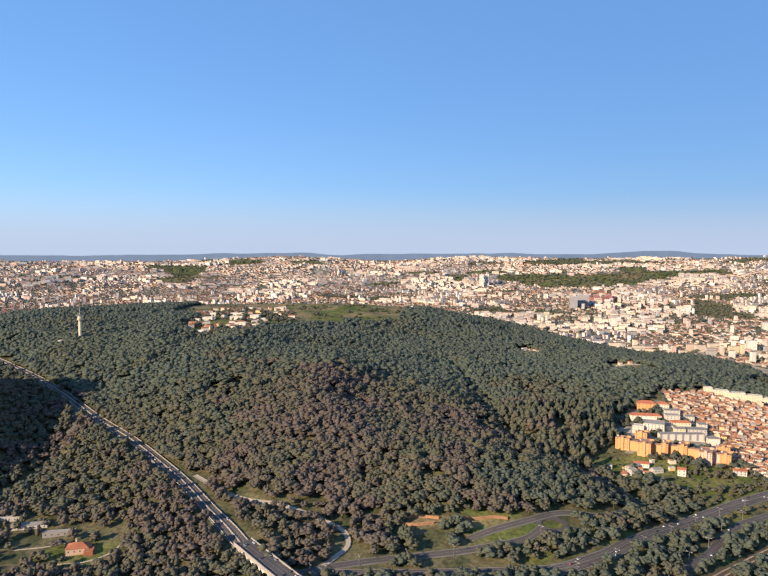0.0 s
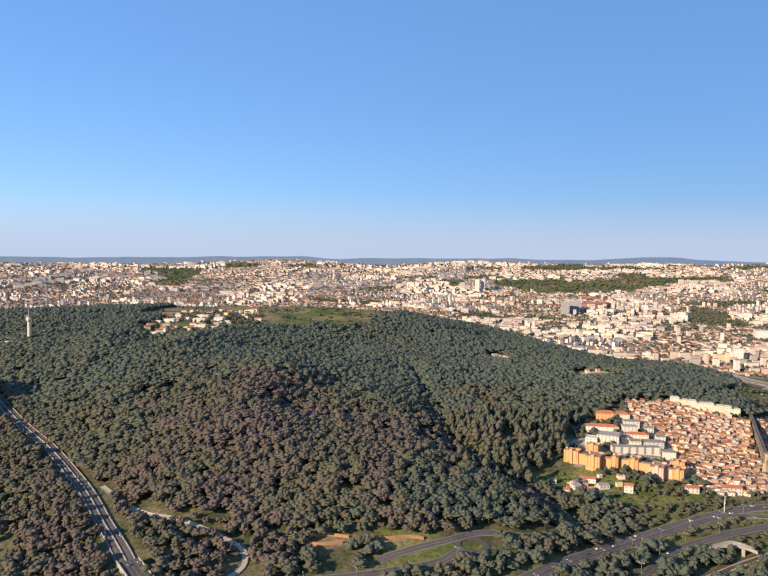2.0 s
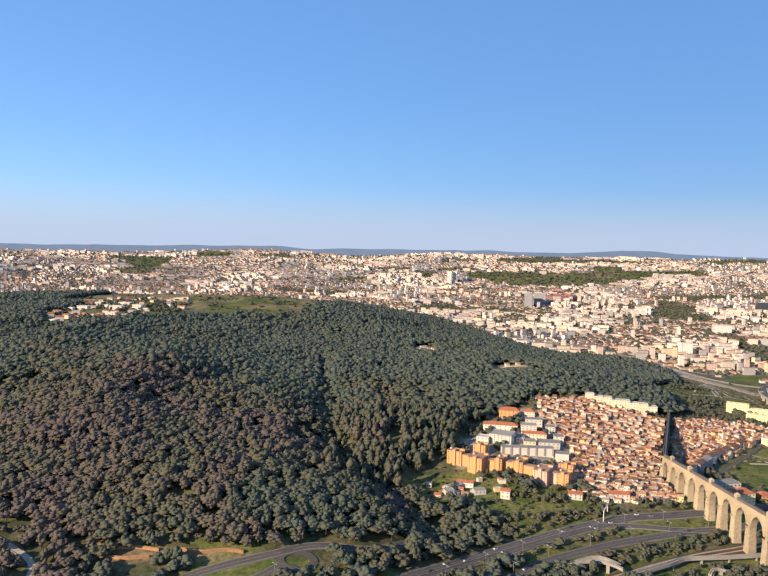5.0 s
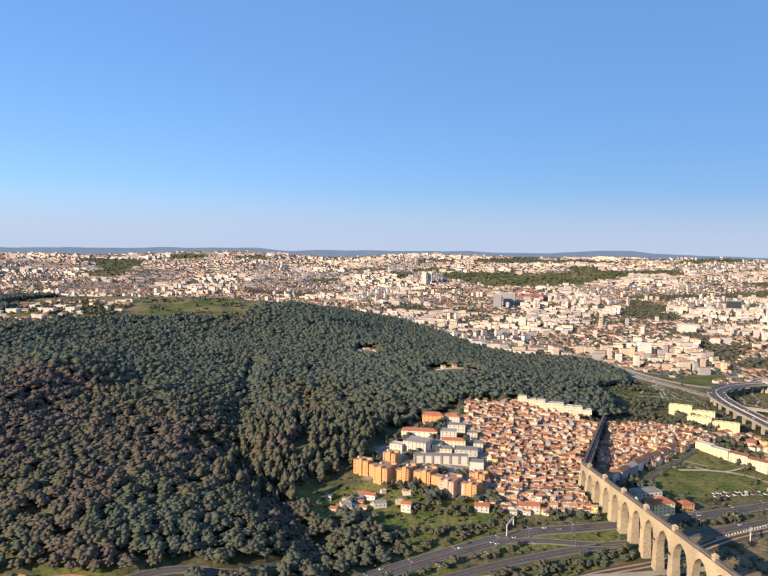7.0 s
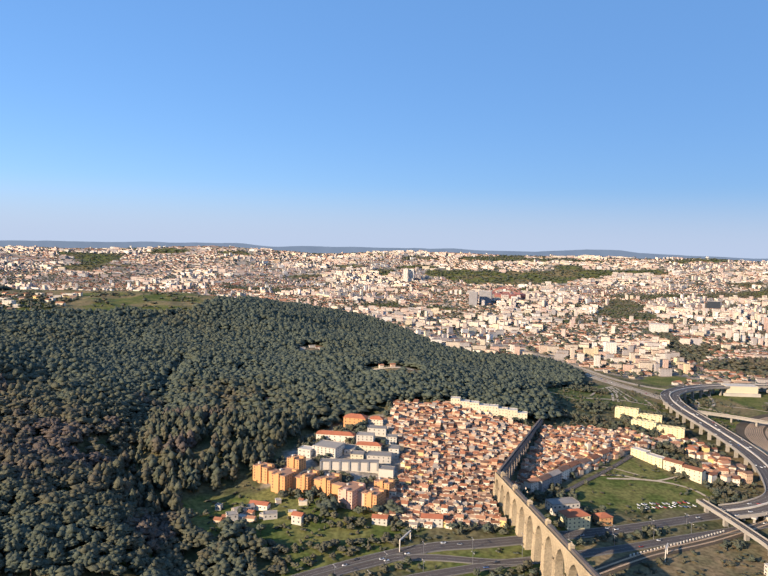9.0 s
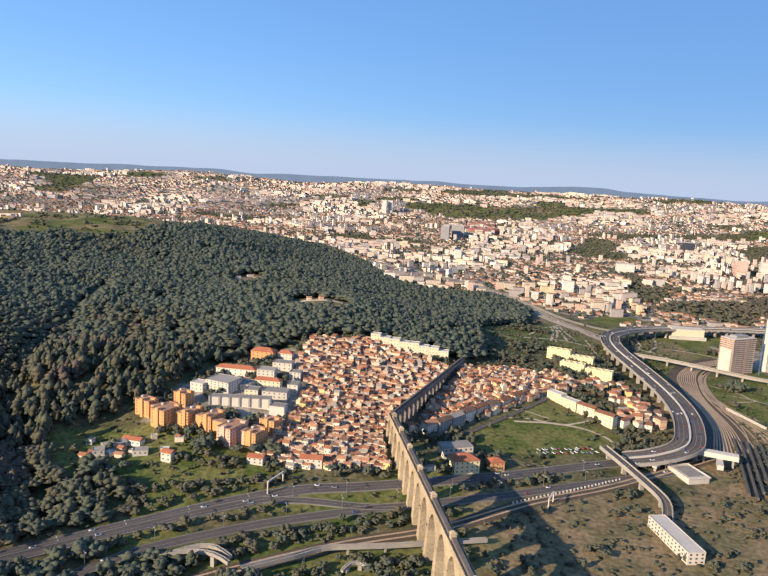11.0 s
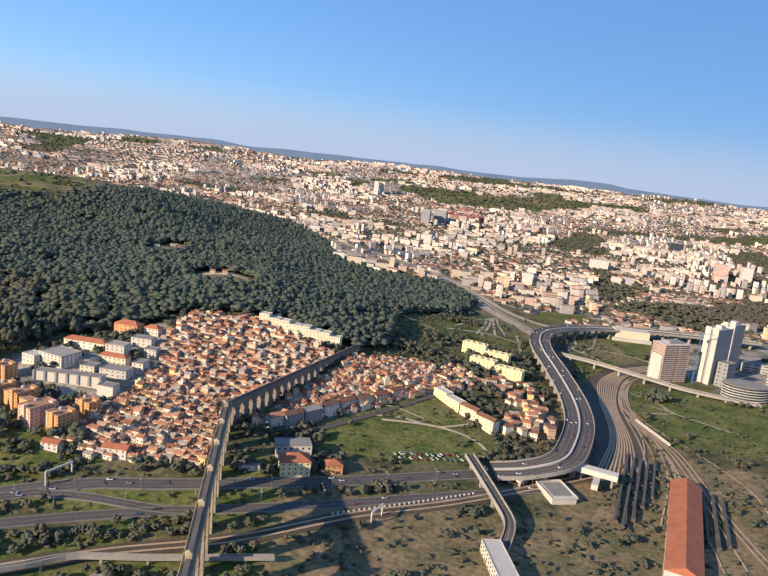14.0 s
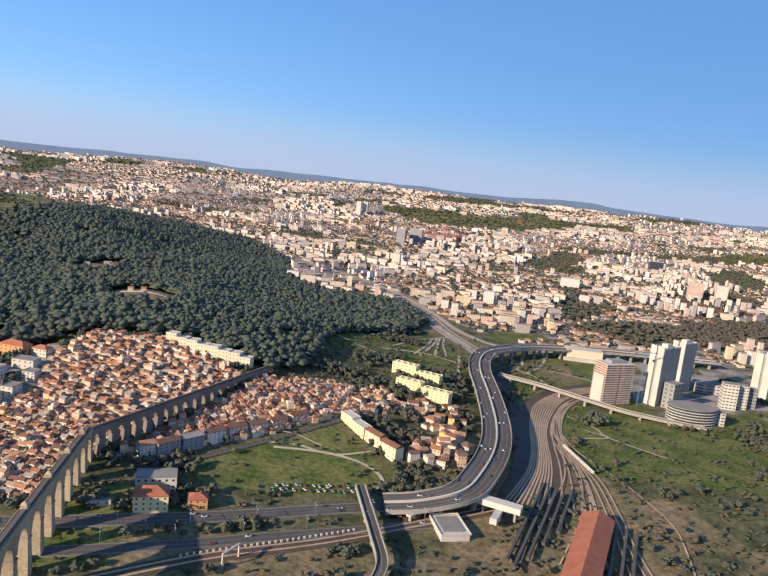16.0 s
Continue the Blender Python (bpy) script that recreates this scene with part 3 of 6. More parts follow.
road(MAIN_W, 2.4, "narrow carriageway along the valley floor", (0.0,))
road(MAIN_A, 5.4, "wide dual carriageway along the valley floor", (-2.7, 2.7, -5.1, 5.1))
ribbon("central_barrier", MAIN_A, 0.25, 1.0, M_KERB, label="pale concrete barrier between carriageways", category="barrier", depth=1.0)
road(MAIN_N, 4.2, "three-lane carriageway on the valley floor", (-1.4, 1.4, -4.0, 4.0))
road(MAIN_M, 2.6, "slip road between two grass islands", (0.0,))
road(MAIN_B, 3.2, "two-lane slip carriageway on the valley floor", (0.0,))
road([(446, 652), (462, 664), (480, 682), (516, 716), (548, 750), (566, 768)], 2.0, "narrow street between the row houses and the field", kerb=False)
road(NORTH_ROAD, 5.0, "dusty motorway along the edge of the woods", (-2.5, 2.5), mat=M_DUSTY)
for o in (9.0, -10.0):
    ribbon("road", NORTH_ROAD, 2.0, R_LIFT, M_DUSTY, label="pale service road along the motorway", category="road", shift=o)
road(NORTH_ROAD_B, 4.0, "dusty slip road beside the city", mat=M_DUSTY)


def tracks(lines, label):
    for line in lines:
        bed = ribbon("railway_track", line, 0.6, 0.55, M_TRACK, label=label, category="railway")
        for o in (-0.42, 0.42):
            ribbon("rail", line, 0.08, 0.75, M_RAIL, parent=bed, shift=o)


def between(a, b, f):
    a, b = spline(a, 12), spline(b, 12)
    s = np.linspace(0, 1, 14)
    a2 = np.stack([np.interp(s, np.linspace(0, 1, len(a)), a[:, k]) for k in (0, 1)], 1)
    b2 = np.stack([np.interp(s, np.linspace(0, 1, len(b)), b[:, k]) for k in (0, 1)], 1)
    return [tuple(p) for p in a2 * (1 - f) + b2 * f]


ribbon("railway_bed", between(RAIL_L, RAIL_R, 0.62), 18, 0.3, M_BALLAST, label="brown ballast bed of the rail yard", category="railway bed")
# Wide asphalt strip that also paints the viaduct's shadow darker on the ballast.
ribbon("road", [p[:2] for p in VIADUCT[3:10]], 9.0, 0.5, M_ASPHALT, label="service road strip, its dark asphalt deepening the viaduct's shade", category="road", shift=22)
ribbon("railway_bed", RAILWAY_S, 5, 0.3, M_BALLAST, label="brown ballast bed of the valley railway", category="railway bed")
tracks([between(RAIL_L, RAIL_R, f) for f in (0.2, 0.28, 0.37, 0.46, 0.55, 0.64, 0.73, 0.82, 0.91, 1.0)], "rusty railway track on pale ballast")
tracks([RAIL_F, [(x + 4, y) for x, y in RAIL_F], [(672, 668), (690, 700), (702, 740), (706, 790), (722, 840), (745, 884)], [(690, 640), (704, 690), (710, 740), (709, 790), (725, 843), (747, 885)], [(660, 600), (690, 660), (707, 720), (709, 780)], [(720, 560), (738, 620), (745, 660), (735, 710), (718, 760), (716, 795)]] + [between(RAIL_R, [(704, 640), (712, 700), (712, 755), (716, 800), (732, 850), (750, 886)], f) for f in (0.2, 0.4, 0.6, 0.8)] + [between([(650, 560), (678, 640), (700, 710), (704, 770)], [(704, 560), (712, 640), (716, 710), (710, 770)], f) for f in (0.25, 0.5, 0.75)], "rusty railway track on pale ballast")
tracks([[(x - 1.8 * 0.5, y + 1.8) for x, y in RAILWAY_S], [(x + 1.8 * 0.5, y - 1.8) for x, y in RAILWAY_S]], "rusty railway track along the valley")

for line, half in (([(500, 690), (530, 692), (552, 688), (566, 678), (570, 664), (562, 655)], 1.3), ([(480, 700), (505, 712), (530, 700)], 0.7), ([(735, 845), (752, 820), (756, 800), (790, 768)], 1.0), ([(740, 812), (756, 800), (725, 790)], 0.9),
                   ([(520, 985), (545, 960), (575, 940)], 1.2), ([(607, 969), (626, 1027), (637, 1077)], 1.5), ([(613, 968), (633, 1033), (643, 1086)], 1.5), ([(630, 978), (637, 1026), (646, 1083)], 1.6), ([(643, 985), (646, 1042), (652, 1086)], 1.4), ([(569, 966), (617, 980), (649, 970), (664, 955)], 1.8), ([(585, 986), (620, 1052), (660, 1105)], 1.4), ([(659, 1000), (652, 950), (645, 900), (636, 850)], 1.6), ([(707, 1018), (736, 1050), (730, 1006), (700, 955)], 1.7), ([(746, 1066), (772, 1080), (757, 1021), (727, 972)], 1.7), ([(495, 695), (514, 697), (536, 691), (556, 699), (573, 711)], 1.0), ([(760, 1000), (790, 985), (812, 960), (825, 930)], 1.6), ([(715, 1010), (720, 985), (735, 965), (742, 940), (735, 925)], 1.6)):
    ribbon("path", line, half, 0.45, M_DIRT, label="pale bare earth path through grass", category="path")

# ---- trees ----
ICO = bmesh.new()
bmesh.ops.create_icosphere(ICO, subdivisions=1, radius=1.0)
ICO_V = np.array([v.co for v in ICO.verts])
ICO_T = np.array([[v.index for v in f.verts] for f in ICO.faces])
ICO.free()
OCT_V = np.array([(1, 0, 0), (0, 1, 0), (-1, 0, 0), (0, -1, 0), (0, 0, 1), (0, 0, -0.8)], float)
OCT_T = np.array([(0, 1, 4), (1, 2, 4), (2, 3, 4), (3, 0, 4), (1, 0, 5), (2, 1, 5), (3, 2, 5), (0, 3, 5)])
rs = np.random.RandomState(11)


def crown(clumps, shape, fine=False):
    """A crown of small lumpy clumps round a dome, unit sized: width 1 across, base at 0, top at 1."""
    cz, cs = {"round": (0.55, (0.44, 0.44, 0.33)), "tall": (0.50, (0.30, 0.30, 0.40)), "flat": (0.66, (0.46, 0.46, 0.20))}[shape]
    cv = (ICO_V if clumps > 6 else OCT_V * 1.15) * cs * (0.9 + 0.2 * rs.rand(12 if clumps > 6 else 6, 1)) + (0, 0, cz)
    V, T = [cv], [ICO_T if clumps > 6 else OCT_T]
    for k in range(clumps):
        a, e = k * 2.4 + rs.rand() * 0.8, (k + 0.5) / clumps
        r = 0.36 * math.sqrt(max(0.05, 1 - (abs(e - 0.4) / 0.62) ** 2)) * (1 if clumps > 1 else 0)
        z = 0.30 + 0.56 * e if shape == "round" else (0.22 + 0.70 * e if shape == "tall" else 0.58 + 0.26 * e)
        if shape == "tall":
            r *= 1.1 - 0.8 * e
        size = (0.55 if clumps == 1 else 0.95 / clumps ** 0.42) * (0.75 + 0.5 * rs.rand()) * 0.62
        s = np.array([size, size, size * (0.8 if shape != "flat" else 0.5)]) * (0.8 + 0.4 * rs.rand(3))
        bv, bt = (ICO_V, ICO_T) if fine else (OCT_V * 1.18, OCT_T)
        tw = rs.rand() * math.tau
        bv = np.stack([bv[:, 0] * math.cos(tw) - bv[:, 1] * math.sin(tw), bv[:, 0] * math.sin(tw) + bv[:, 1] * math.cos(tw), bv[:, 2]], 1)
        v = bv * ((0.68 + 0.6 * rs.rand(len(bv), 1)) if fine else (0.6 + 0.76 * rs.rand(len(bv), 1))) * s + [r * math.cos(a), r * math.sin(a), z]
        V.append(v)
        T.append(bt + len(cv) + len(bv) * k)
    return np.vstack(V), np.vstack(T)


def trunk_mesh(h=0.5, r=0.035):
    V, T = [], []
    for k in range(5):
        a = k * math.tau / 5
        V += [(r * math.cos(a), r * math.sin(a), -0.1), (0.5 * r * math.cos(a), 0.5 * r * math.sin(a), h)]
    for k in range(5):
        i, j = 2 * k, 2 * ((k + 1) % 5)
        T += [(i, j, j + 1), (i, j + 1, i + 1)]
    for k in range(3):
        a, n = k * 2.1 + 0.4, len(V)
        V += [(0.02, 0, h * 0.6), (-0.02, 0.01, h * 0.6), (0, 0, h * 0.68), (0.22 * math.cos(a), 0.22 * math.sin(a), h * 1.15)]
        T += [(n, n + 1, n + 3), (n + 1, n + 2, n + 3), (n + 2, n, n + 3)]
    return np.array(V), np.array(T)


TREE_CROWNS = [crown(13, s, True) for s in ("round", "round", "tall", "flat", "round")]
NEAR_CROWNS = [crown(10, s) for s in ("round", "round", "tall", "flat", "round", "round", "flat", "tall")]
FRONT_CROWNS = [crown(15, s) for s in ("round", "round", "tall", "flat", "round", "flat")]
SLIM_CROWNS = [crown(8, s) for s in ("tall", "tall", "round", "tall")]
MID_CROWNS = [crown(5, s) for s in ("round", "round", "tall", "flat", "round", "flat")]
FAR_CROWNS = [crown(2, s) for s in ("round", "round", "flat", "round", "tall")]
TOWN_CROWNS = [crown(1, s) for s in ("round", "flat", "tall", "round")]
TRUNK = trunk_mesh()
POLE = (np.array([(0.035 * math.cos(k * 2.1), 0.035 * math.sin(k * 2.1), zz) for zz in (-0.1, 0.5) for k in range(3)]), np.array([(0, 1, 4), (0, 4, 3), (1, 2, 5), (1, 5, 4), (2, 0, 3), (2, 3, 5)]))


def forest(name, x, y, width, tall, tone, crowns, label, trunks=True):
    """Many trees in one mesh: place, crown width, height and leaf tone are arrays."""
    n = len(x)
    if n == 0:
        return
    z = height(x, y)
    pick, turn = rs.randint(0, len(crowns), n), rs.rand(n) * math.tau
    VV, TT, MI, TO, base = [], [], [], [], 0
    for c, (v, t) in enumerate(crowns):
        parts = [(v, t, 0)] + ([(*POLE, 1)] if trunks else [])
        k = np.where(pick == c)[0]
        if len(k) == 0:
            continue
        for pv, pt, mi in parts:
            co, si = np.cos(turn[k])[:, None], np.sin(turn[k])[:, None]
            px = (pv[:, 0] * co - pv[:, 1] * si) * width[k, None] + x[k, None]
            py = (pv[:, 0] * si + pv[:, 1] * co) * width[k, None] + y[k, None]
            pz = pv[None, :, 2] * tall[k, None] + z[k, None]
            VV.append(np.stack([px, py, pz], -1).reshape(-1, 3))
            TT.append((pt[None] + (np.arange(len(k)) * len(pv))[:, None, None]).reshape(-1, 3) + base)
            MI.append(np.full(len(k) * len(pt), mi))
            TO.append(np.repeat(tone[k], len(pv)) + (rs.rand(len(k) * len(pv)) - 0.5) * 0.10)
            base += len(k) * len(pv)
    me = tri_mesh(name, np.vstack(VV), np.vstack(TT), [M_LEAF, M_TRUNK], np.concatenate(MI), np.concatenate(TO))
    return tagged(new(name, me), label, "trees", kind="stuff")


def scatter(x0, x1, y0, y1, gap):
    a, b = np.meshgrid(np.arange(x0, x1, gap), np.arange(y0, y1, gap * 0.9))
    b = b.ravel()
    a = a.ravel() + np.where((np.round(b / (gap * 0.9)).astype(int) % 2) == 0, 0, gap / 2)
    return a + (rs.rand(len(a)) - 0.5) * gap * 0.85, b + (rs.rand(len(b)) - 0.5) * gap * 0.85


def leaf_tone(x, y):
    """0: bare brown winter crowns, 1: evergreen, its paler blue standing in for haze."""
    brown = np.exp(-(((x - 0) / 150) ** 2 + ((y - 640) / 120) ** 2)) + 0.9 * np.exp(-(((x + 150) / 130) ** 2 + ((y - 480) / 70) ** 2))
    t = 0.80 - 0.62 * brown * (0.35 + 0.9 * wavy(x, y, 42)) + 0.40 * (wavy(x + 70, y, 90) - 0.5) + 0.25 * (wavy(x, y + 70, 160) - 0.5)
    t = t - 0.55 * smooth(0.60, 0.74, wavy(x + 11, y + 40, 38)) * (1 - smooth(780, 930, y)) * (1 - smooth(150, 260, x))
    return np.clip(t + (rs.rand(len(x)) - 0.5) * 0.34, 0.02, 0.98)


CLEARINGS = [((335, 930), 30, 30), ((356, 920), 16, 24), ((232, 1090), 22, 46), ((213, 808), 8, 20), ((-18, 578), 4, 4), ((-105, 745), 6, 5), ((100, 905), 4, 60)]
x, y = scatter(-760, 660, 485, 800, 7.3)
x2, y2 = scatter(-1000, 660, 800, 1960, 6.5)
x, y = np.concatenate([x, x2]), np.concatenate([y, y2])
keep = (x > -0.64 * y - 60) & inside(x, y, FOREST) & ~inside(x, y, HILL_FIELD) & off_road(x, y, 1.5) & ~((y > 1380) & (x > -430) & (x < 75)) & ~inside(x, y, GRASS_S)
for (cx, cy), a, b in CLEARINGS:
    keep &= ((x - cx) / a) ** 2 + ((y - cy) / b) ** 2 > 1
keep &= rs.rand(len(x)) < np.where(wavy(x + 17, y, 28) > 0.80, 0.45, 0.97)
x, y = x[keep], y[keep]
wd = np.where(y < 800, 8.2, 7.8) + np.where(y < 800, 6.6, 5.4) * rs.rand(len(x)) ** 1.4
tl = 7.0 + 4.0 * rs.rand(len(x)) * (0.5 + 1.0 * wavy(x, y, 60))
# Tone climbs with distance, so haze is painted into the far crowns.
tn = np.clip(leaf_tone(x, y) - 0.14 + 0.30 * smooth(640, 860, y), 0.02, 0.99)
near = y < 760
far = y > 1150
front = y < 600
near &= ~front
slim = near & (x > 125) & (x < 345)
near &= ~slim
wd, tl = np.where(slim, wd * 0.72, wd), np.where(slim, tl * 1.45, tl)
forest("woodland_trees", x[slim], y[slim], wd[slim], tl[slim], tn[slim], SLIM_CROWNS, "tall slender eucalyptus trees on the slope")
forest("woodland_trees", x[front], y[front], wd[front], tl[front], tn[front], FRONT_CROWNS, "dense mixed woodland of brown bare and dark green trees")
forest("woodland_trees", x[near], y[near], wd[near], tl[near], tn[near], NEAR_CROWNS, "dense mixed woodland of brown bare and dark green trees")
mid = (y >= 760) & ~far
forest("woodland_trees", x[mid], y[mid], wd[mid], tl[mid], tn[mid], MID_CROWNS, "dense dark green pine woodland on the hill", False)
forest("woodland_trees", x[far], y[far], wd[far], tl[far], tn[far], FAR_CROWNS, "dense dark green pine woodland on the hill crest", False)

# woods and scrub in the valley
x, y = scatter(-760, 330, 360, 1000, 7.4)
west = (x < -60) & (dist_line(x, y, MOTORWAY_W) > 9.5) & ~inside(x, y, FOREST)
west &= ~(inside(x, y, [(-330, 430), (-330, 520), (-190, 520), (-185, 440)]) & (rs.rand(len(x)) < 0.62))
open_ = (x >= -60) & ~inside(x, y, FOREST) & ((wavy(x + 5, y, 34) > 0.18) | ((x > 190) & (x < 345) & (y > 508) & (y < 594))) & (~inside(x, y, GRASS_S) | (wavy(x, y + 50, 15) > 0.66)) & (y < 612)
keep = (west | open_) & off_road(x, y, 1.5) & (x > -0.64 * y - 50)
for (cx, cy), a, b in [((122, 483), 20, 11), ((88, 468), 22, 9), ((50, 483), 38, 5), ((-20, 445), 8, 10), ((-60, 505), 14, 4), ((-214, 462), 22, 15), ((-250, 478), 26, 8)]:
    keep &= ((x - cx) / a) ** 2 + ((y - cy) / b) ** 2 > 1
x, y = x[keep], y[keep]
wd, tl, tn = 5.5 + 6.0 * rs.rand(len(x)) ** 1.5, 4.8 + 5.2 * rs.rand(len(x)), np.clip(leaf_tone(x, y) - 0.10 + 0.3 * (wavy(x, y, 30) - 0.5), 0.05, 0.95)
bank = (x > 250) & (x < 420) & (y > 505) & (y < 600)
wd, tl, tn = np.where(bank, wd * 0.7, wd), np.where(bank, tl * 0.55, tl), np.where(bank, 0.35 + 0.2 * rs.rand(len(x)), tn)
pick = (x > -330) & (x < 330) & (y > 405) & (rs.rand(len(x)) < 0.25)
pick &= np.cumsum(pick) <= 290
forest("valley_trees", x[~pick], y[~pick], wd[~pick], tl[~pick], tn[~pick], NEAR_CROWNS, "mixed olive and brown trees on the valley slopes")
TREE_MESH = []
for k, (v, t) in enumerate(TREE_CROWNS):
    for tone in (0.15, 0.4, 0.7):
        TREE_MESH.append(tri_mesh("crown", v, t, [M_LEAF], tone=np.full(len(v), tone) + (rs.rand(len(v)) - 0.5) * 0.1))
TRUNK_MESH = tri_mesh("trunk", *TRUNK, [M_TRUNK])
for px, py, w, h, t in zip(x[pick], y[pick], wd[pick], tl[pick], tn[pick]):
    s = (0 if t < 0.28 else 1 if t < 0.55 else 2)
    ob = thing("tree", Matrix.LocRotScale((px, py, hz(px, py)), Euler((0, 0, rs.rand() * 6.28)), (w, w, h)),
               ("brown bare-crowned", "olive green", "dark green")[s] + " tree on the valley slope", "tree", "valley trees")
    piece("crown", TREE_MESH[rs.randint(5) * 3 + s], ob)
    piece("trunk", TRUNK_MESH, ob)

# bushes on the banks, fields, junction and yard
x, y = scatter(330, 1060, 430, 1110, 6.0)
clump = wavy(x + 40, y, 26)
keep = off_road(x, y, 1.5) & ~inside(x, y, VILLAGE_W) & ~inside(x, y, VILLAGE_E) & ~inside(x, y, FOREST)
keep &= ~(inside(x, y, BOWL) & (((x - 748) / 10) ** 2 + ((y - 838) / 14) ** 2 > 1))
keep &= np.where(inside(x, y, FIELD), clump > 0.78, clump > 0.50) & (np.hypot(x - 605, y - 625) > 32) & (dist_line(x, y, RAIL_M) > 26)
keep &= ~((x > 760) & (y > 850) & (clump < 0.78)) & ~(inside(x, y, JUNCTION) & (clump < 0.82))
keep &= dist_line(x, y, [(403, 640), (440, 380)]) > 8
keep &= ~((x > 685) & (x < 800) & (y > 920) & (y < 1075)) | (rs.rand(len(x)) < 0.18)
# Bushes thinned over the ground browned for the window reflection.
keep &= ~(((x > 440) & (y < 590)) | ((x > 600) & (y < 745))) | (rs.rand(len(x)) < 0.12)
x, y = x[keep], y[keep]
forest("bank_bushes", x, y, 3.2 + 3.5 * rs.rand(len(x)), 2.6 + 3.4 * rs.rand(len(x)), np.clip(0.6 + 0.5 * (rs.rand(len(x)) - 0.5), 0, 1), NEAR_CROWNS, "olive green bushes and small trees on grass banks")

# low scrub dotted over the open ground
x, y = scatter(150, 1000, 430, 1060, 4.6)
keep = off_road(x, y, 0.8) & ~inside(x, y, VILLAGE_W) & ~inside(x, y, VILLAGE_E) & ~inside(x, y, FOREST) & ~inside(x, y, CAMPUS)
keep &= (rs.rand(len(x)) < np.where(inside(x, y, FIELD) | inside(x, y, BOWL), 0.07, 0.20) + 0.30 * (wavy(x, y + 77, 18) > 0.62)) & (np.hypot(x - 605, y - 625) > 24) & ~((x > 765) & (y > 855))
keep &= ~inside(x, y, [(500, 640), (560, 655), (562, 640), (505, 630)])
x, y = x[keep], y[keep]
forest("scrub", x, y, 1.4 + 2.2 * rs.rand(len(x)), 0.9 + 1.6 * rs.rand(len(x)), 0.25 + 0.5 * rs.rand(len(x)), FAR_CROWNS, "low olive scrub dotted over open ground", False)

# scrub and lone trees on the hilltop meadow
x, y = scatter(-420, 60, 980, 1535, 8.0)
keep = inside(x, y, HILL_FIELD) & (rs.rand(len(x)) < np.where(wavy(x + 8, y, 40) > 0.68, 0.35, 0.035))
x, y = x[keep], y[keep]
forest("meadow_scrub", x, y, 4 + 5 * rs.rand(len(x)), 2 + 3.5 * rs.rand(len(x)), 0.3 + 0.6 * rs.rand(len(x)), FAR_CROWNS, "dark scrub and lone trees on the hilltop meadow", False)

# parks and street trees of the city
x, y = scatter(-2600, 3300, 1110, 3300, 15.0)
r = np.hypot(x - 300, y - 150)
keep = city_zone(x, y) & off_road(x, y, 2) & (x > -0.60 * y - 60) & (x < 0.62 * y + 560)
pk = park_zone(x, y)
keep &= np.where(pk, (y > 1800) & (rs.rand(len(x)) < 0.62), rs.rand(len(x)) < 0.62 + 0.3 * (wavy(x + 13, y, 62) < 0.40))
x, y, pk = x[keep], y[keep], pk[keep]
forest("city_trees", x, y, 7 + 6 * rs.rand(len(x)) + 3 * pk, 4.5 + 4 * rs.rand(len(x)), np.clip(0.60 + 0.6 * (rs.rand(len(x)) - 0.5) - 0.12 * pk, 0.02, 1), TOWN_CROWNS, "dark trees in the parks and streets of the city", False)
x, y = scatter(780, 1520, 1180, 1790, 7.5)
keep = city_zone(x, y) & park_zone(x, y) & ~inside(x, y, VERGE_N) & off_road(x, y, 2) & (rs.rand(len(x)) < np.where(x < 1030, 0.36, 0.72))
x, y = x[keep], y[keep]
forest("park_trees", x, y, 6 + 5 * rs.rand(len(x)), 4 + 3 * rs.rand(len(x)), np.clip(0.08 + 0.5 * rs.rand(len(x)) ** 2 + 0.25 * (1 - smooth(930, 1080, x)), 0, 1), FAR_CROWNS, "grey brown bare trees of the city park", False)
x, y = scatter(-3300, 4300, 3300, 4700, 22.0)
r = np.hypot(x - 300, y - 150)
keep = (x > -0.60 * y - 60) & (x < 0.62 * y + 560) & (r < 4640) & (rs.rand(len(x)) < np.where(park_zone(x, y), 0.55, 0.20))
x, y = x[keep], y[keep]
forest("distant_trees", x, y, 16 + 10 * rs.rand(len(x)), 6 + 4 * rs.rand(len(x)), 0.5 + 0.5 * rs.rand(len(x)), TOWN_CROWNS, "distant dark trees on the hills", False)

# ---- buildings ----
def gable_roof(w, d, z, rise, over=0.35):
    """A closed gable roof, ridge along x."""
    a, b, t = w / 2 + over, d / 2 + over, 0.22
    V = [(-a, -b, z - 0.1), (a, -b, z - 0.1), (a, b, z - 0.1), (-a, b, z - 0.1), (-a, -b, z + t - 0.1), (a, -b, z + t - 0.1), (a, b, z + t - 0.1), (-a, b, z + t - 0.1), (-a, 0, z + rise + t), (a, 0, z + rise + t)]
    F = [(0, 3, 2, 1), (0, 1, 5, 4), (2, 3, 7, 6), (4, 5, 9, 8), (6, 7, 8, 9), (1, 2, 6, 9, 5), (3, 0, 4, 8, 7)]
    return V, F


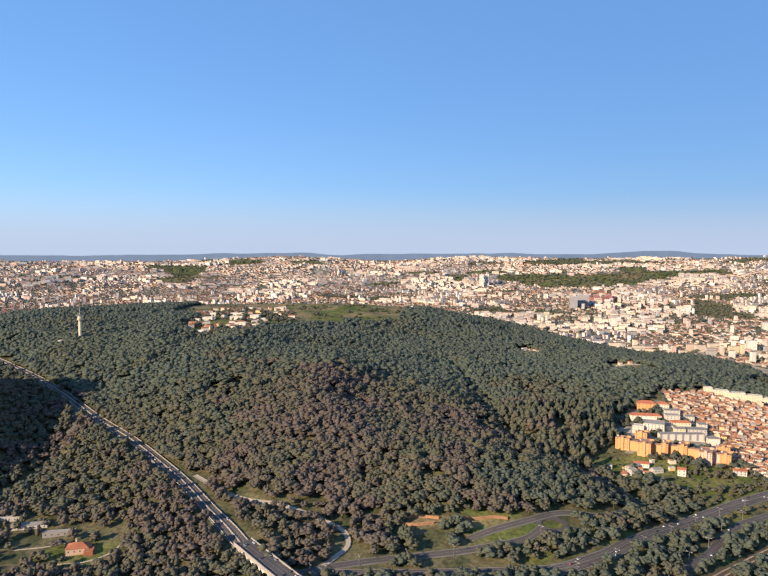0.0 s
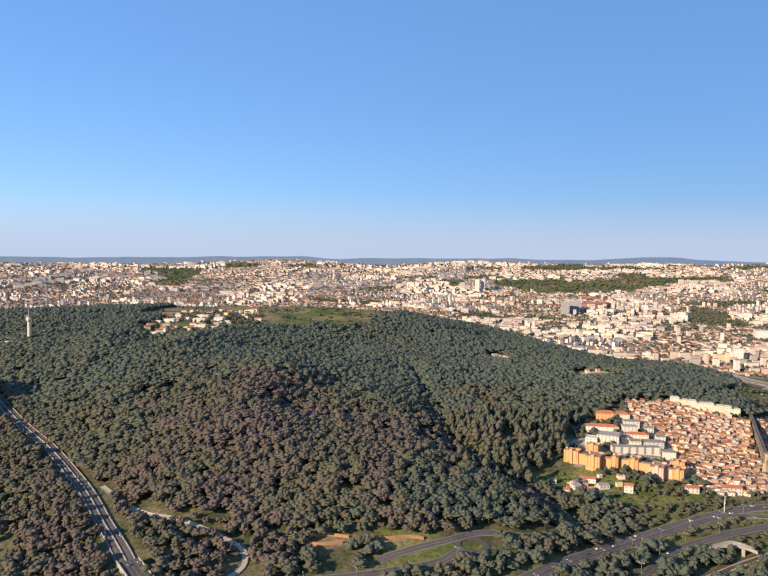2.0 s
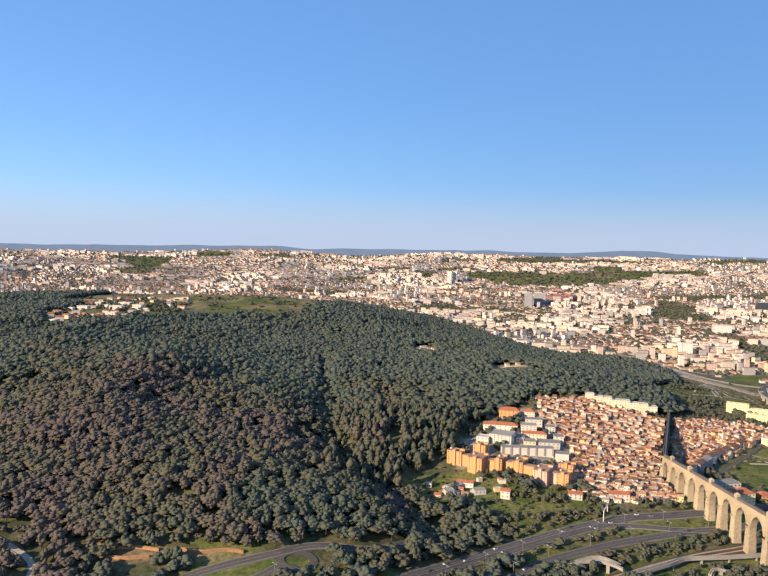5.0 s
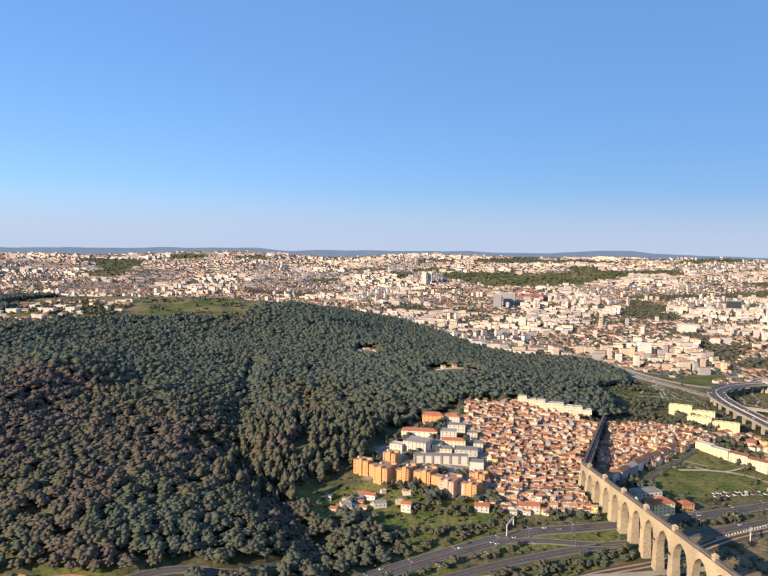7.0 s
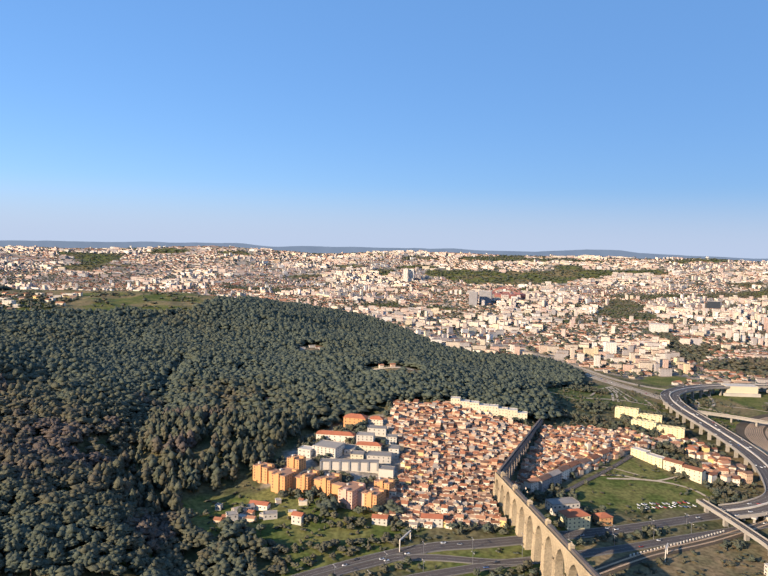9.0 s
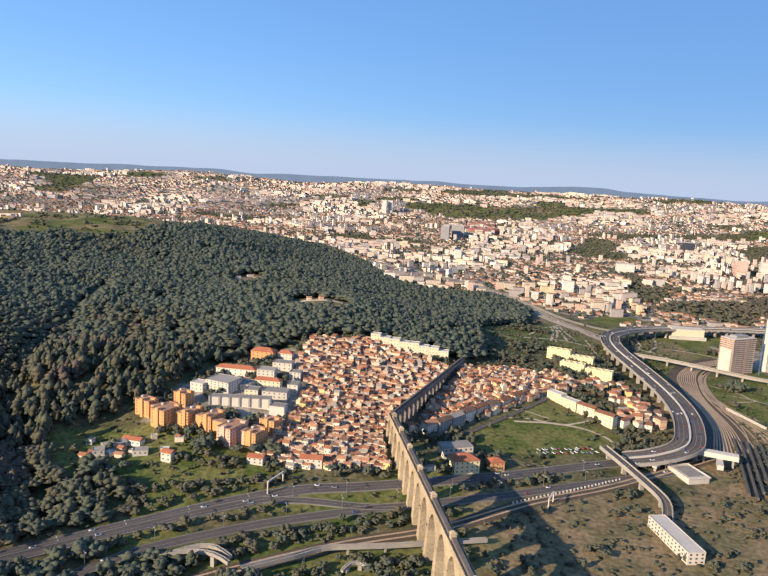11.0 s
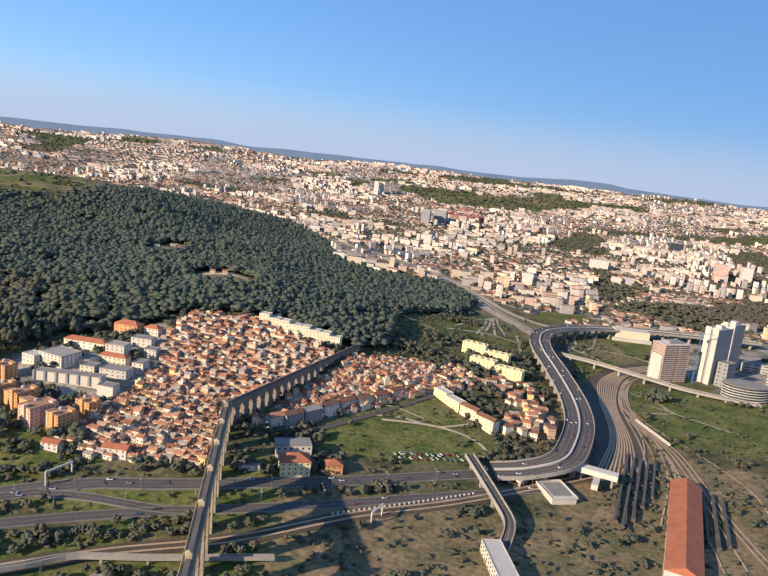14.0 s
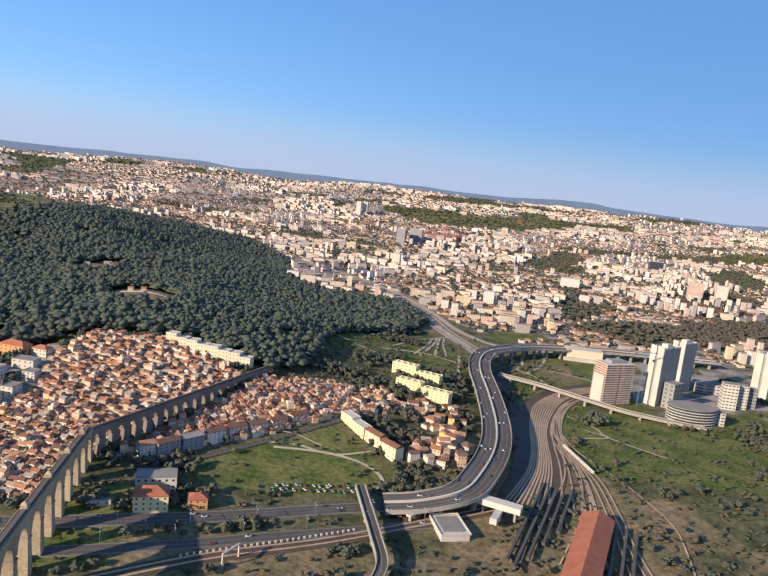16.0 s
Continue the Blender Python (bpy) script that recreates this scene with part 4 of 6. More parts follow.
def hip_roof(w, d, z, rise, over=0.4):
    a, b, t, e = w / 2 + over, d / 2 + over, 0.25, max(0.2, w / 2 - d / 2)
    V = [(-a, -b, z), (a, -b, z), (a, b, z), (-a, b, z), (-a, -b, z + t), (a, -b, z + t), (a, b, z + t), (-a, b, z + t), (-e, 0, z + rise + t), (e, 0, z + rise + t)]
    F = [(0, 3, 2, 1), (0, 1, 5, 4), (1, 2, 6, 5), (2, 3, 7, 6), (3, 0, 4, 7), (4, 5, 9, 8), (5, 6, 9), (6, 7, 8, 9), (7, 4, 8)]
    return V, F


def flat_roof(w, d, z, rim=0.5):
    """A roof slab with a raised rim round it."""
    a, b, i = w / 2 + 0.1, d / 2 + 0.1, 0.35
    V = box_v(-a, -b, z, a, b, z + rim)[:8]
    V += [(-a + i, -b + i, z + rim), (a - i, -b + i, z + rim), (a - i, b - i, z + rim), (-a + i, b - i, z + rim), (-a + i, -b + i, z + 0.15), (a - i, -b + i, z + 0.15), (a - i, b - i, z + 0.15), (-a + i, b - i, z + 0.15)]
    F = [(0, 3, 2, 1), (0, 1, 5, 4), (1, 2, 6, 5), (2, 3, 7, 6), (3, 0, 4, 7)]
    for k in range(4):
        n = (k + 1) % 4
        F += [(4 + k, 4 + n, 8 + n, 8 + k), (8 + k, 8 + n, 12 + n, 12 + k)]
    F.append((12, 13, 14, 15))
    return V, F


WINDOW_ME = {}


def window_mesh(w, h, mat=None):
    key = (round(w, 2), round(h, 2), (mat or M_GLASS).name)
    if key not in WINDOW_ME:
        WINDOW_ME[key] = boxes("window", [(-w / 2, -0.06, -h / 2, w / 2, 0.06, h / 2)], mat or M_GLASS)
    return WINDOW_ME[key]


def block(name, cx, cy, turn, w, d, h, wall, roof, label, category, storeys=0, bays=0, style="flat", base=None, group="", win=(0.9, 0.9), sides="fb", extras=()):
    """A building with its base on the ground: walls, roof and windows as parts."""
    z = hz(cx, cy) if base is None else base
    ob = thing(name, pose(cx, cy, z, 0, 0, turn), label, category, group)
    piece("wall", boxes("wall", [(-w / 2, -d / 2, -6.0, w / 2, d / 2, h)], wall), ob)
    if style == "flat":
        V, F = flat_roof(w, d, h)
    elif style == "hip":
        V, F = hip_roof(w, d, h, min(w, d) * 0.26)
    else:
        V, F = gable_roof(w, d, h, d * 0.22)
    piece("roof", py_mesh("roof", V, F, roof), ob)
    if storeys and bays:
        sh = h / storeys
        for s in range(storeys):
            for side in sides:
                if side in "fb":
                    for k in range(bays):
                        piece("window", window_mesh(*win), ob, pose(-w / 2 + (k + 0.5) * w / bays, (-1 if side == "f" else 1) * d / 2, (s + 0.55) * sh))
                else:
                    nb = max(1, round(bays * d / w))
                    for k in range(nb):
                        piece("window", window_mesh(*win), ob, pose((-1 if side == "l" else 1) * w / 2, -d / 2 + (k + 0.5) * d / nb, (s + 0.55) * sh, 0, 0, 90))
    for nm, bx, mt in extras:
        piece(nm, boxes(nm, bx, mt), ob)
    return ob


# village houses: templates, then copies
HOUSE_T = []
for w, d, h in ((4.2, 3.7, 2.8), (5.0, 3.8, 3.4), (3.4, 3.6, 4.0), (6.0, 3.8, 2.6), (4.2, 4.2, 4.6), (3.8, 3.2, 2.2)):
    V = box_v(-w / 2, -d / 2, -3, w / 2, d / 2, h) + [(-w / 2, 0, h + d * 0.24), (w / 2, 0, h + d * 0.24)]
    F = [(0, 3, 2, 1), (0, 1, 5, 4), (2, 3, 7, 6), (1, 2, 6, 9, 5), (3, 0, 4, 8, 7)]
    Vr, Fr = gable_roof(w, d, h, d * 0.24, 0.25)
    HOUSE_T.append((w, d, h, py_mesh("wall", V, F, M_WALLS), py_mesh("roof", Vr, Fr, M_TILES), boxes("chimney", [(w * 0.2, 0.5, h, w * 0.2 + 0.5, 1.0, h + d * 0.2 + 0.6)], M_WALLS), boxes("door", [(-0.4, -0.05, 0, 0.4, 0.05, 1.5)], M_TRUNK)))


FLAT_T = [boxes("roof", [(-w / 2 - 0.1, -d / 2 - 0.1, h - 0.1, w / 2 + 0.1, d / 2 + 0.1, h + d * 0.26), (-w / 4, 0, h + d * 0.26, w / 5, d / 2, h + d * 0.26 + 1.2)], M_CITYROOF) for w, d, h in [t[:3] for t in HOUSE_T]]


def village(poly, ang, along, across, seed):
    r = np.random.RandomState(seed)
    ca, sa = math.cos(radians(ang)), math.sin(radians(ang))
    cx, cy = sum(p[0] for p in poly) / len(poly), sum(p[1] for p in poly) / len(poly)
    out = []
    for i, v in enumerate(np.arange(-150, 150, across)):
        u = -160 + r.rand() * 5
        while u < 160:
            t = r.randint(len(HOUSE_T))
            w = HOUSE_T[t][0]
            px, py = cx + (u + w / 2) * ca - v * sa, cy + (u + w / 2) * sa + v * ca
            bend = (wavy(px, py, 55) - 0.5) * 16
            u += w * (0.92 + 0.12 * r.rand()) + (2.2 if r.rand() < 0.10 else 0)
            tidy = 0.12 if (py > 690 and px < 425) else 0.5
            jy = (r.rand() - 0.5) * 1.8 * tidy
            if inside(px, py, poly) and dist_line(px, py, AQ_LINE) > 5.0 and r.rand() < 0.94:
                out.append((px, py + jy, ang + bend * tidy + (r.rand() - 0.5) * 22 * tidy + (90 if r.rand() < 0.22 * tidy else 0), t, 0.75 + 0.5 * r.rand() ** 2))
    return out


AQ_LINE = [(480, 815), (403, 641), (440, 340)]
houses = village(VILLAGE_W, -15, 6.3, 4.5, 3) + village(VILLAGE_E, -58, 6.3, 4.3, 4)
order = sorted(range(len(houses)), key=lambda k: houses[k][1])
single = set(order[:300])
WI = boxes("window", [(-0.4, -0.05, -0.45, 0.4, 0.05, 0.45)], M_GLASS)
JV, JF, JR = [], [], []
for k, (px, py, a, t, s) in enumerate(houses):
    w, d, h, wall, roof, chim, door = HOUSE_T[t]
    z = hz(px, py)
    if k in single:
        ob = thing("house", Matrix.LocRotScale((px, py, z), Euler((0, 0, radians(a))), (1, 1, s)), "small plastered house with terracotta tiled gable roof", "house", "village houses")
        piece("wall", wall, ob)
        piece("roof", roof, ob)
        piece("chimney", chim, ob)
        piece("door", door, ob, pose(w * 0.1, -d / 2, 0))
        for wx, wz in ((-w * 0.3, h * 0.6), (w * 0.32, h * 0.6)):
            piece("window", WI, ob, pose(wx, -d / 2, wz))
    else:
        m = np.array(pose(px, py, z, 0, 0, a))
        flat = (k * 7919) % 100 < 12
        for me, ri in ((wall, 0), (FLAT_T[t] if flat else roof, 0 if flat else 1)):
            n = len(JV)
            co = np.array([v.co for v in me.vertices]) * [1, 1, s]
            JV += [tuple(p) for p in co @ m[:3, :3].T + m[:3, 3]]
            for f in me.polygons:
                JF.append(tuple(i + n for i in f.vertices))
                JR.append(ri)
tagged(new("village_houses", py_mesh("village_houses", JV, JF, [M_WALLS_V, M_TILES_I], JR)), "tightly packed small plastered houses with terracotta roofs", "houses", kind="stuff")

# white pilasters of the long school block stand proud of its front
PILASTERS = [(-22 + 7.1 * k, -4.2, 0, -20.6 + 7.1 * k, -3.45, 6.6) for k in range(7)]
# orange housing blocks, each stepping back along its side wall
ESTATE = [(231.5, 652, 13, 9, 10.0, M_ORANGE), (246.5, 636, 12, 17, 10.4, M_ORANGE), (265, 634, 6.5, 15, 9.6, M_ORANGE), (280, 629.5, 8.5, 15, 9.6, M_ORANGE), (294.5, 614, 11, 18, 10.4, M_PINK), (311.5, 611.5, 9.5, 13, 10.2, M_ORANGE), (319.5, 632, 12, 9, 8.6, M_ORANGE), (254, 664, 11, 9, 8.6, M_ORANGE)]
for i, (fx, fy, w, d, h, mat) in enumerate(ESTATE):
    linked = []
    if i < 5:
        # lower wing leading to the next block
        ex, ey = ESTATE[i + 1][0] - fx, ESTATE[i + 1][1] - fy
        lx, ly = 0.866 * ex - 0.5 * ey, max(0.5 * ex + 0.866 * ey, 0.0) - d / 2 + 1.2
        linked = [("wing", [(w / 2 - 0.5, ly, -5, lx - ESTATE[i + 1][2] / 2 + 1.5, ly + 5.5, h - 2.2)], mat), ("wing_roof", [(w / 2, ly - 0.3, h - 2.2, lx - ESTATE[i + 1][2] / 2 + 1.5, ly + 5.8, h - 1.7)], M_ORROOF)]
    bx, by = fx + 0.5 * d / 2, fy + 0.866 * d / 2
    block("apartment_block", bx, by, -30, w, d, h, mat, M_ORROOF, ("pink" if mat is M_PINK else "orange") + " rendered apartment block with stair tower", "apartment block", 5, 4, group="orange housing estate", win=(0.8, 0.9), sides="fr",
          extras=(("stair_tower", [(-1.3, -d / 2 - 0.9, -4, 1.3, -d / 2 + 2.5, h + 1.6)], mat), ("stair_tower", [(w / 2 - 3, d / 2 - 4.5, h - 1, w / 2 + 0.7, d / 2 - 2, h + 1.5)], mat), ("water_tank", [(-w / 2 + 0.6, 0.5, h, -w / 2 + 2, 2.2, h + 1.3)], M_PALE), *linked))
# white terrace along the wood's edge
for i in range(8):
    f = (i + 0.5) / 8
    bx, by = 392 + f * 72, 827 - f * 17
    block("apartment_block", bx, by, -13.3, 9.1, 8, 9.6 - 0.9 * (i % 2), M_CREAM, M_PALE, "cream white four-storey terrace block beside the wood", "apartment block", 3, 3, group="white terrace", win=(0.7, 0.8), sides="f")
# garden sheds and huts on the grass slope
gr = np.random.RandomState(41)
for i in range(16):
    px, py = 208 + 70 * gr.rand(), 592 + 34 * gr.rand()
    if not inside(px, py, GRASS_S):
        continue
    block("hut", px, py, gr.rand() * 80 - 40, 3 + 3 * gr.rand(), 2.5 + 2 * gr.rand(), 1.8 + 1.2 * gr.rand(), M_WALLS, M_TILES if i % 3 else M_PALE, "small plastered garden hut on the grass slope", "hut", style="gable" if i % 3 else "flat", group="garden huts")
# school and institutional buildings
for bx, by, a, w, d, h, wm, rm, st, bays, sty, lab in [
    (279, 694, -24, 20, 17, 7.4, M_WHITE, M_CONCRETE, 4, 6, "flat", "white four-storey school building with flat roof"),
    (296, 669, -2, 44, 7, 6.0, M_WHITE, M_ROOFGREY, 0, 0, "flat", "long white school block with grey pilasters"),
    (324, 661, -12, 11, 8, 6.5, M_WHITE, M_ROOFGREY, 0, 0, "flat", "white block with grey flat roof"),
    (319, 688, -8, 19, 11, 5, M_PALE, M_ROOFGREY, 2, 5, "flat", "low pale building with grey roof"),
    (283, 728, -10, 32, 8, 5.5, M_WALLS, M_ROOFRED, 2, 7, "hip", "cream building with red hipped roof"),
    (308, 720, -8, 14, 10, 9, M_WHITE, M_CONCRETE, 4, 4, "flat", "white four-storey block with balconies"),
    (318, 745, -8, 16, 9, 6, M_WHITE, M_ROOFGREY, 2, 4, "flat", "white low block with grey roof"),
    (299, 768, -14, 20, 10, 7.5, M_ORANGE, M_ROOFRED, 3, 5, "hip", "terracotta coloured building with red roof"),
    (330, 728, -8, 9, 8, 6, M_WHITE, M_ROOFGREY, 3, 3, "flat", "small white clinic block with grey roof"),
    (311, 706, -10, 20, 7, 5.5, M_CREAM, M_ROOFRED, 2, 6, "hip", "cream classroom block with red hipped roof"),
    (296, 700, -8, 8, 14, 4, M_WHITE, M_ROOFGREY, 1, 2, "flat", "low white link corridor building"),
    (262, 692, -24, 11, 9, 6, M_WHITE, M_PALE, 2, 3, "flat", "white wing of the school building"),
    (318, 768, -12, 12, 8, 5, M_WALLS, M_ROOFRED, 2, 4, "hip", "cream building with red hip roof"),
    (302, 687, -8, 10, 9, 5, M_CREAM, M_ROOFGREY, 2, 3, "flat", "cream rendered block with grey roof"),
    (331, 700, -8, 8, 10, 7, M_WHITE, M_ROOFGREY, 3, 2, "flat", "small white block beside the houses"),
    (227, 611, 35, 14, 6, 4.5, M_PALE, M_TILES, 2, 4, "gable", "farmhouse with pale walls and tiled roof"),
    (222, 598, 20, 7, 6, 5.5, M_PALE, M_CONCRETE, 2, 2, "flat", "pale two-storey house on grass"),
    (237, 617, -15, 13, 6, 3.8, M_WALLS, M_ROOFRED, 1, 4, "gable", "low house with red tiled roof"),
    (246, 603, 10, 9, 6, 3.2, M_PALE, M_CONCRETE, 1, 3, "flat", "low pale shed with flat roof"),
    (265, 596, -20, 7, 6, 5.5, M_WHITE, M_ROOFRED, 2, 2, "gable", "white house with red roof on the grass slope"),
    (209, 620, -15, 4, 4, 3.5, M_WHITE, M_CONCRETE, 1, 2, "flat", "small white hut on the grass"),
    (318, 598, -10, 10, 6, 4, M_WHITE, M_ROOFRED, 2, 3, "gable", "white house with red roof at the village edge"),
    (352, 600, -5, 14, 7, 5, M_WHITE, M_ROOFRED, 2, 4, "gable", "long white workshop with red roof"),
]:
    sb = block("building", bx, by, a, w, d, h, wm, rm, lab, "building", st, bays, sty, win=(0.9, 0.9), sides="fr" if by > 650 else "fl")
    if w == 44:
        for bx6 in PILASTERS:
            piece("pilaster", boxes("pilaster", [bx6], M_GREYW), sb)
# yellow blocks by the viaduct
for bx, by, a, w, h, n in ((594, 893, -28, 24, 12, 6), (615, 882, -28, 24, 10, 6), (596, 852, -30, 24, 10, 6), (618, 838, -30, 26, 9.5, 6)):
    block("apartment_block", bx, by, a, w, 9, h, M_YELLOW, M_YELLOW, "pale yellow apartment slab near the viaduct", "apartment block", 4, n, group="yellow slabs", win=(0.9, 0.9), sides="fl",
          extras=[("stair_head", [(-w / 2 + 2 + k * w / 4, -2, h, -w / 2 + 3.6 + k * w / 4, 2, h + 1.1)], M_YELLOW) for k in range(4)])
for bx, by, a, w, h in ((547, 740, -57, 15, 7), (555, 727, -57, 16, 7), (565, 714, -52, 16, 8.5), (575, 701, -50, 16, 9)):
    block("apartment_block", bx, by, a, w, 7, h, M_YELLOW if bx < 560 else M_CREAM, M_PALE if bx < 560 else M_TILES, "cream yellow terrace at the field's edge", "apartment block", 3, 4, "flat" if bx < 560 else "gable", group="field terrace", win=(0.8, 0.9), sides="fl")
for i, (bx, by, w, d, h) in enumerate([(594, 712, 12, 7, 4), (606, 714, 7, 7, 6), (612, 724, 8, 6, 9), (620, 738, 9, 6, 7), (627, 750, 8, 6, 5), (618, 760, 9, 7, 5), (608, 772, 9, 7, 5), (616, 786, 8, 7, 4), (600, 790, 8, 6, 5), (629, 728, 8, 8, 6), (608, 700, 7, 6, 5), (560, 770, 8, 6, 5), (570, 782, 8, 6, 5), (585, 795, 9, 6, 5), (596, 806, 8, 6, 5), (552, 785, 9, 6, 5), (566, 800, 9, 6, 5), (622, 706, 6, 6, 8)]):
    block("villa", bx, by, -40 + 25 * (i % 3), w, d, h, M_WALLS, M_TILES, "plastered house with tiled roof below the viaduct", "house", 2, 3, "gable" if i % 3 else "hip", group="houses below the viaduct", win=(0.7, 0.8), sides="fl")
qr = np.random.RandomState(31)
for i in range(70):
    px, py = 585 + 50 * qr.rand(), 690 + 130 * qr.rand()
    if dist_line(px, py, [p[:2] for p in VIADUCT]) < 19 or not inside(px, py, [(588, 700), (612, 690), (630, 715), (640, 780), (632, 815), (600, 830), (605, 780), (598, 740)]):
        continue
    block("villa", px, py, qr.rand() * 90, 4.5 + 3 * qr.rand(), 4 + 2 * qr.rand(), 3 + 4 * qr.rand(), M_WALLS, M_TILES, "small plastered house with tiled roof below the viaduct", "house", style="gable", group="houses below the viaduct")
x, y = scatter(555, 650, 700, 960, 6.0)
k = inside(x, y, [(562, 790), (575, 745), (590, 720), (600, 790), (598, 835), (640, 840), (650, 920), (590, 920), (575, 830)]) & off_road(x, y, 1) & (wavy(x, y + 9, 24) > 0.35)
for ob in scene.collection.objects:
    if ob.parent is None and ob.name.split(".")[0] in ("house", "villa", "apartment_block"):
        k &= np.hypot(x - ob.location.x, y - ob.location.y) > 7
x, y = x[k], y[k]
forest("dell_trees", x, y, 4 + 4 * rs.rand(len(x)), 4 + 4 * rs.rand(len(x)), 0.3 + 0.6 * rs.rand(len(x)), NEAR_CROWNS, "dark trees in the dell between yellow blocks and terrace")
# clump of dark trees on the grass hollow
x, y = scatter(734, 768, 820, 868, 6.0)
k = ((x - 757) / 8) ** 2 + ((y - 836) / 12) ** 2 < 1
x, y = x[k], y[k]
forest("hollow_trees", x, y, 6 + 4 * rs.rand(len(x)), 6 + 4 * rs.rand(len(x)), 0.75 + 0.2 * rs.rand(len(x)), NEAR_CROWNS, "clump of dark green trees in the grass hollow")
# row facing the field, and the houses by the valley road
for bx, by, a, w, h, wm in ((431, 655, 38, 9, 8, M_WHITE), (441, 661, 45, 14, 8.5, M_GREYW), (452, 673, 45, 14, 8, M_GREYW), (463, 686, 45, 13, 7.5, M_WALLS), (474, 698, 45, 13, 7, M_WALLS), (486, 708, 42, 12, 6, M_WALLS), (498, 718, 42, 12, 6, M_WALLS), (510, 730, 42, 12, 6, M_WALLS)):
    block("apartment_block", bx, by, a, w, 7, h, wm, M_TILES, "plastered row house facing the grass field", "apartment block", 4, 4, "gable", group="row facing the field", win=(0.7, 0.8), sides="fr")
block("building", 449, 609, 14, 17, 12, 8, M_YELLOW, M_ROOFRED, "yellow villa with red hipped roof below the aqueduct", "building", 3, 5, "hip", win=(0.9, 1.0), sides="flr")
block("building", 446, 627, 14, 21, 11, 7, M_WHITE, M_ROOFGREY, "white two-storey building under repair", "building", 2, 6, "flat", win=(1.2, 1.2), sides="flr")
block("building", 471, 616, 14, 10, 8, 5, M_ORANGE, M_ROOFRED, "small orange brick house with red roof", "building", 2, 3, "hip", win=(0.8, 0.9), sides="fl")
block("building", 424, 605, 14, 12, 6, 2.6, M_PALE, M_ROOFGREY, "low pale shed beside the aqueduct", "building", 1, 3, "flat", win=(0.8, 0.8), sides="f")
# house in the western valley
block("building", -214, 466, 12, 15, 10, 4, M_WALLS, M_ROOFRED, "wide house with large red hipped roof in the valley garden", "building", 1, 4, "hip", win=(0.8, 0.9), sides="f", extras=(("wing", [(5, -9, -2, 11, -2, 3.4)], M_ROOFRED), ("chimney", [(-2, 0, 4, -1, 1, 9)], M_WALLS)))
for line in ([(-236, 440), (-222, 448), (-204, 450), (-190, 460), (-186, 474)], [(-262, 470), (-240, 474), (-226, 480)]):
    ribbon("path", line, 0.9, 0.3, M_DIRT, label="pale garden path beside the red-roofed house", category="path")
block("building", -268, 505, 8, 26, 6, 3, M_PALE, M_ROOFGREY, "long low pale greenhouse shed", "building", 1, 6, "gable", sides="f")
block("building", -290, 518, 8, 20, 6, 3, M_PALE, M_PALE, "long low pale shed", "building", 1, 5, "flat", sides="f")
block("building", -240, 492, 12, 22, 5, 2.6, M_CONCRETE, M_CONCRETE, "low concrete garden shed", "building", 1, 5, "flat", sides="f")


# trees in the school grounds
x, y = scatter(225, 335, 595, 795, 6.5)
k = inside(x, y, CAMPUS) & ((wavy(x + 3, y, 20) > 0.42) | (dist_line(x, y, [(262, 655), (300, 640), (322, 645)]) < 7))
for ob in scene.collection.objects:
    if ob.parent is None and ob.name.split(".")[0] in ("building", "apartment_block"):
        k &= np.hypot(x - ob.location.x, y - ob.location.y) > 11
x, y = x[k], y[k]
forest("campus_trees", x, y, 4 + 3 * rs.rand(len(x)), 4 + 3 * rs.rand(len(x)), 0.4 + 0.5 * rs.rand(len(x)), NEAR_CROWNS, "green trees in the school grounds")


# towers and offices
M_RUST = material("bare_brick_infill", (0.36, 0.205, 0.145), 0.9, 0.4, 0.4)


def striped_tower(cx, cy, turn, w, d, h, floors):
    z = hz(cx, cy)
    ob = thing("tower_block", pose(cx, cy, z, 0, 0, turn), "unfinished tower with pale floor slabs and a crane", "tower block")
    piece("wall", boxes("wall", [(-w / 2 + 1, -d / 2 + 1, -4, w / 2 - 1, d / 2 - 1, h)], M_RUST), ob)
    sh = h / floors
    me = boxes("floor_slab", [(-w / 2, -d / 2, -0.34, -1.2, d / 2, 0.34), (1.2, -d / 2, -0.34, w / 2, d / 2, 0.34)], M_PALE)
    piece("end_wall", boxes("end_wall", [(-w / 2 - 0.5, -d / 2 + 2, -4, -w / 2, d / 2 - 2, h * 0.72)], M_PALE), ob, label="pale finished end wall")
    for k in range(1, floors + 1):
        piece("floor_slab", me, ob, pose(0, 0, k * sh))
    col = boxes("column", [(-0.25, -0.25, 0, 0.25, 0.25, h)], M_RUST)
    for k in range(7):
        piece("column", col, ob, pose(-w / 2 + 0.6 + k * (w - 1.2) / 6, -d / 2 + 0.6, 0))
    for k in range(4):
        piece("column", col, ob, pose(-w / 2 + 0.6, -d / 2 + 0.6 + k * (d - 1.2) / 3, 0))
    piece("roof", boxes("roof", [(-w / 4, -d / 4, h, w / 4, d / 4, h + 3)], M_GREYW), ob)


striped_tower(793, 905, 22, 34, 18, 40, 18)


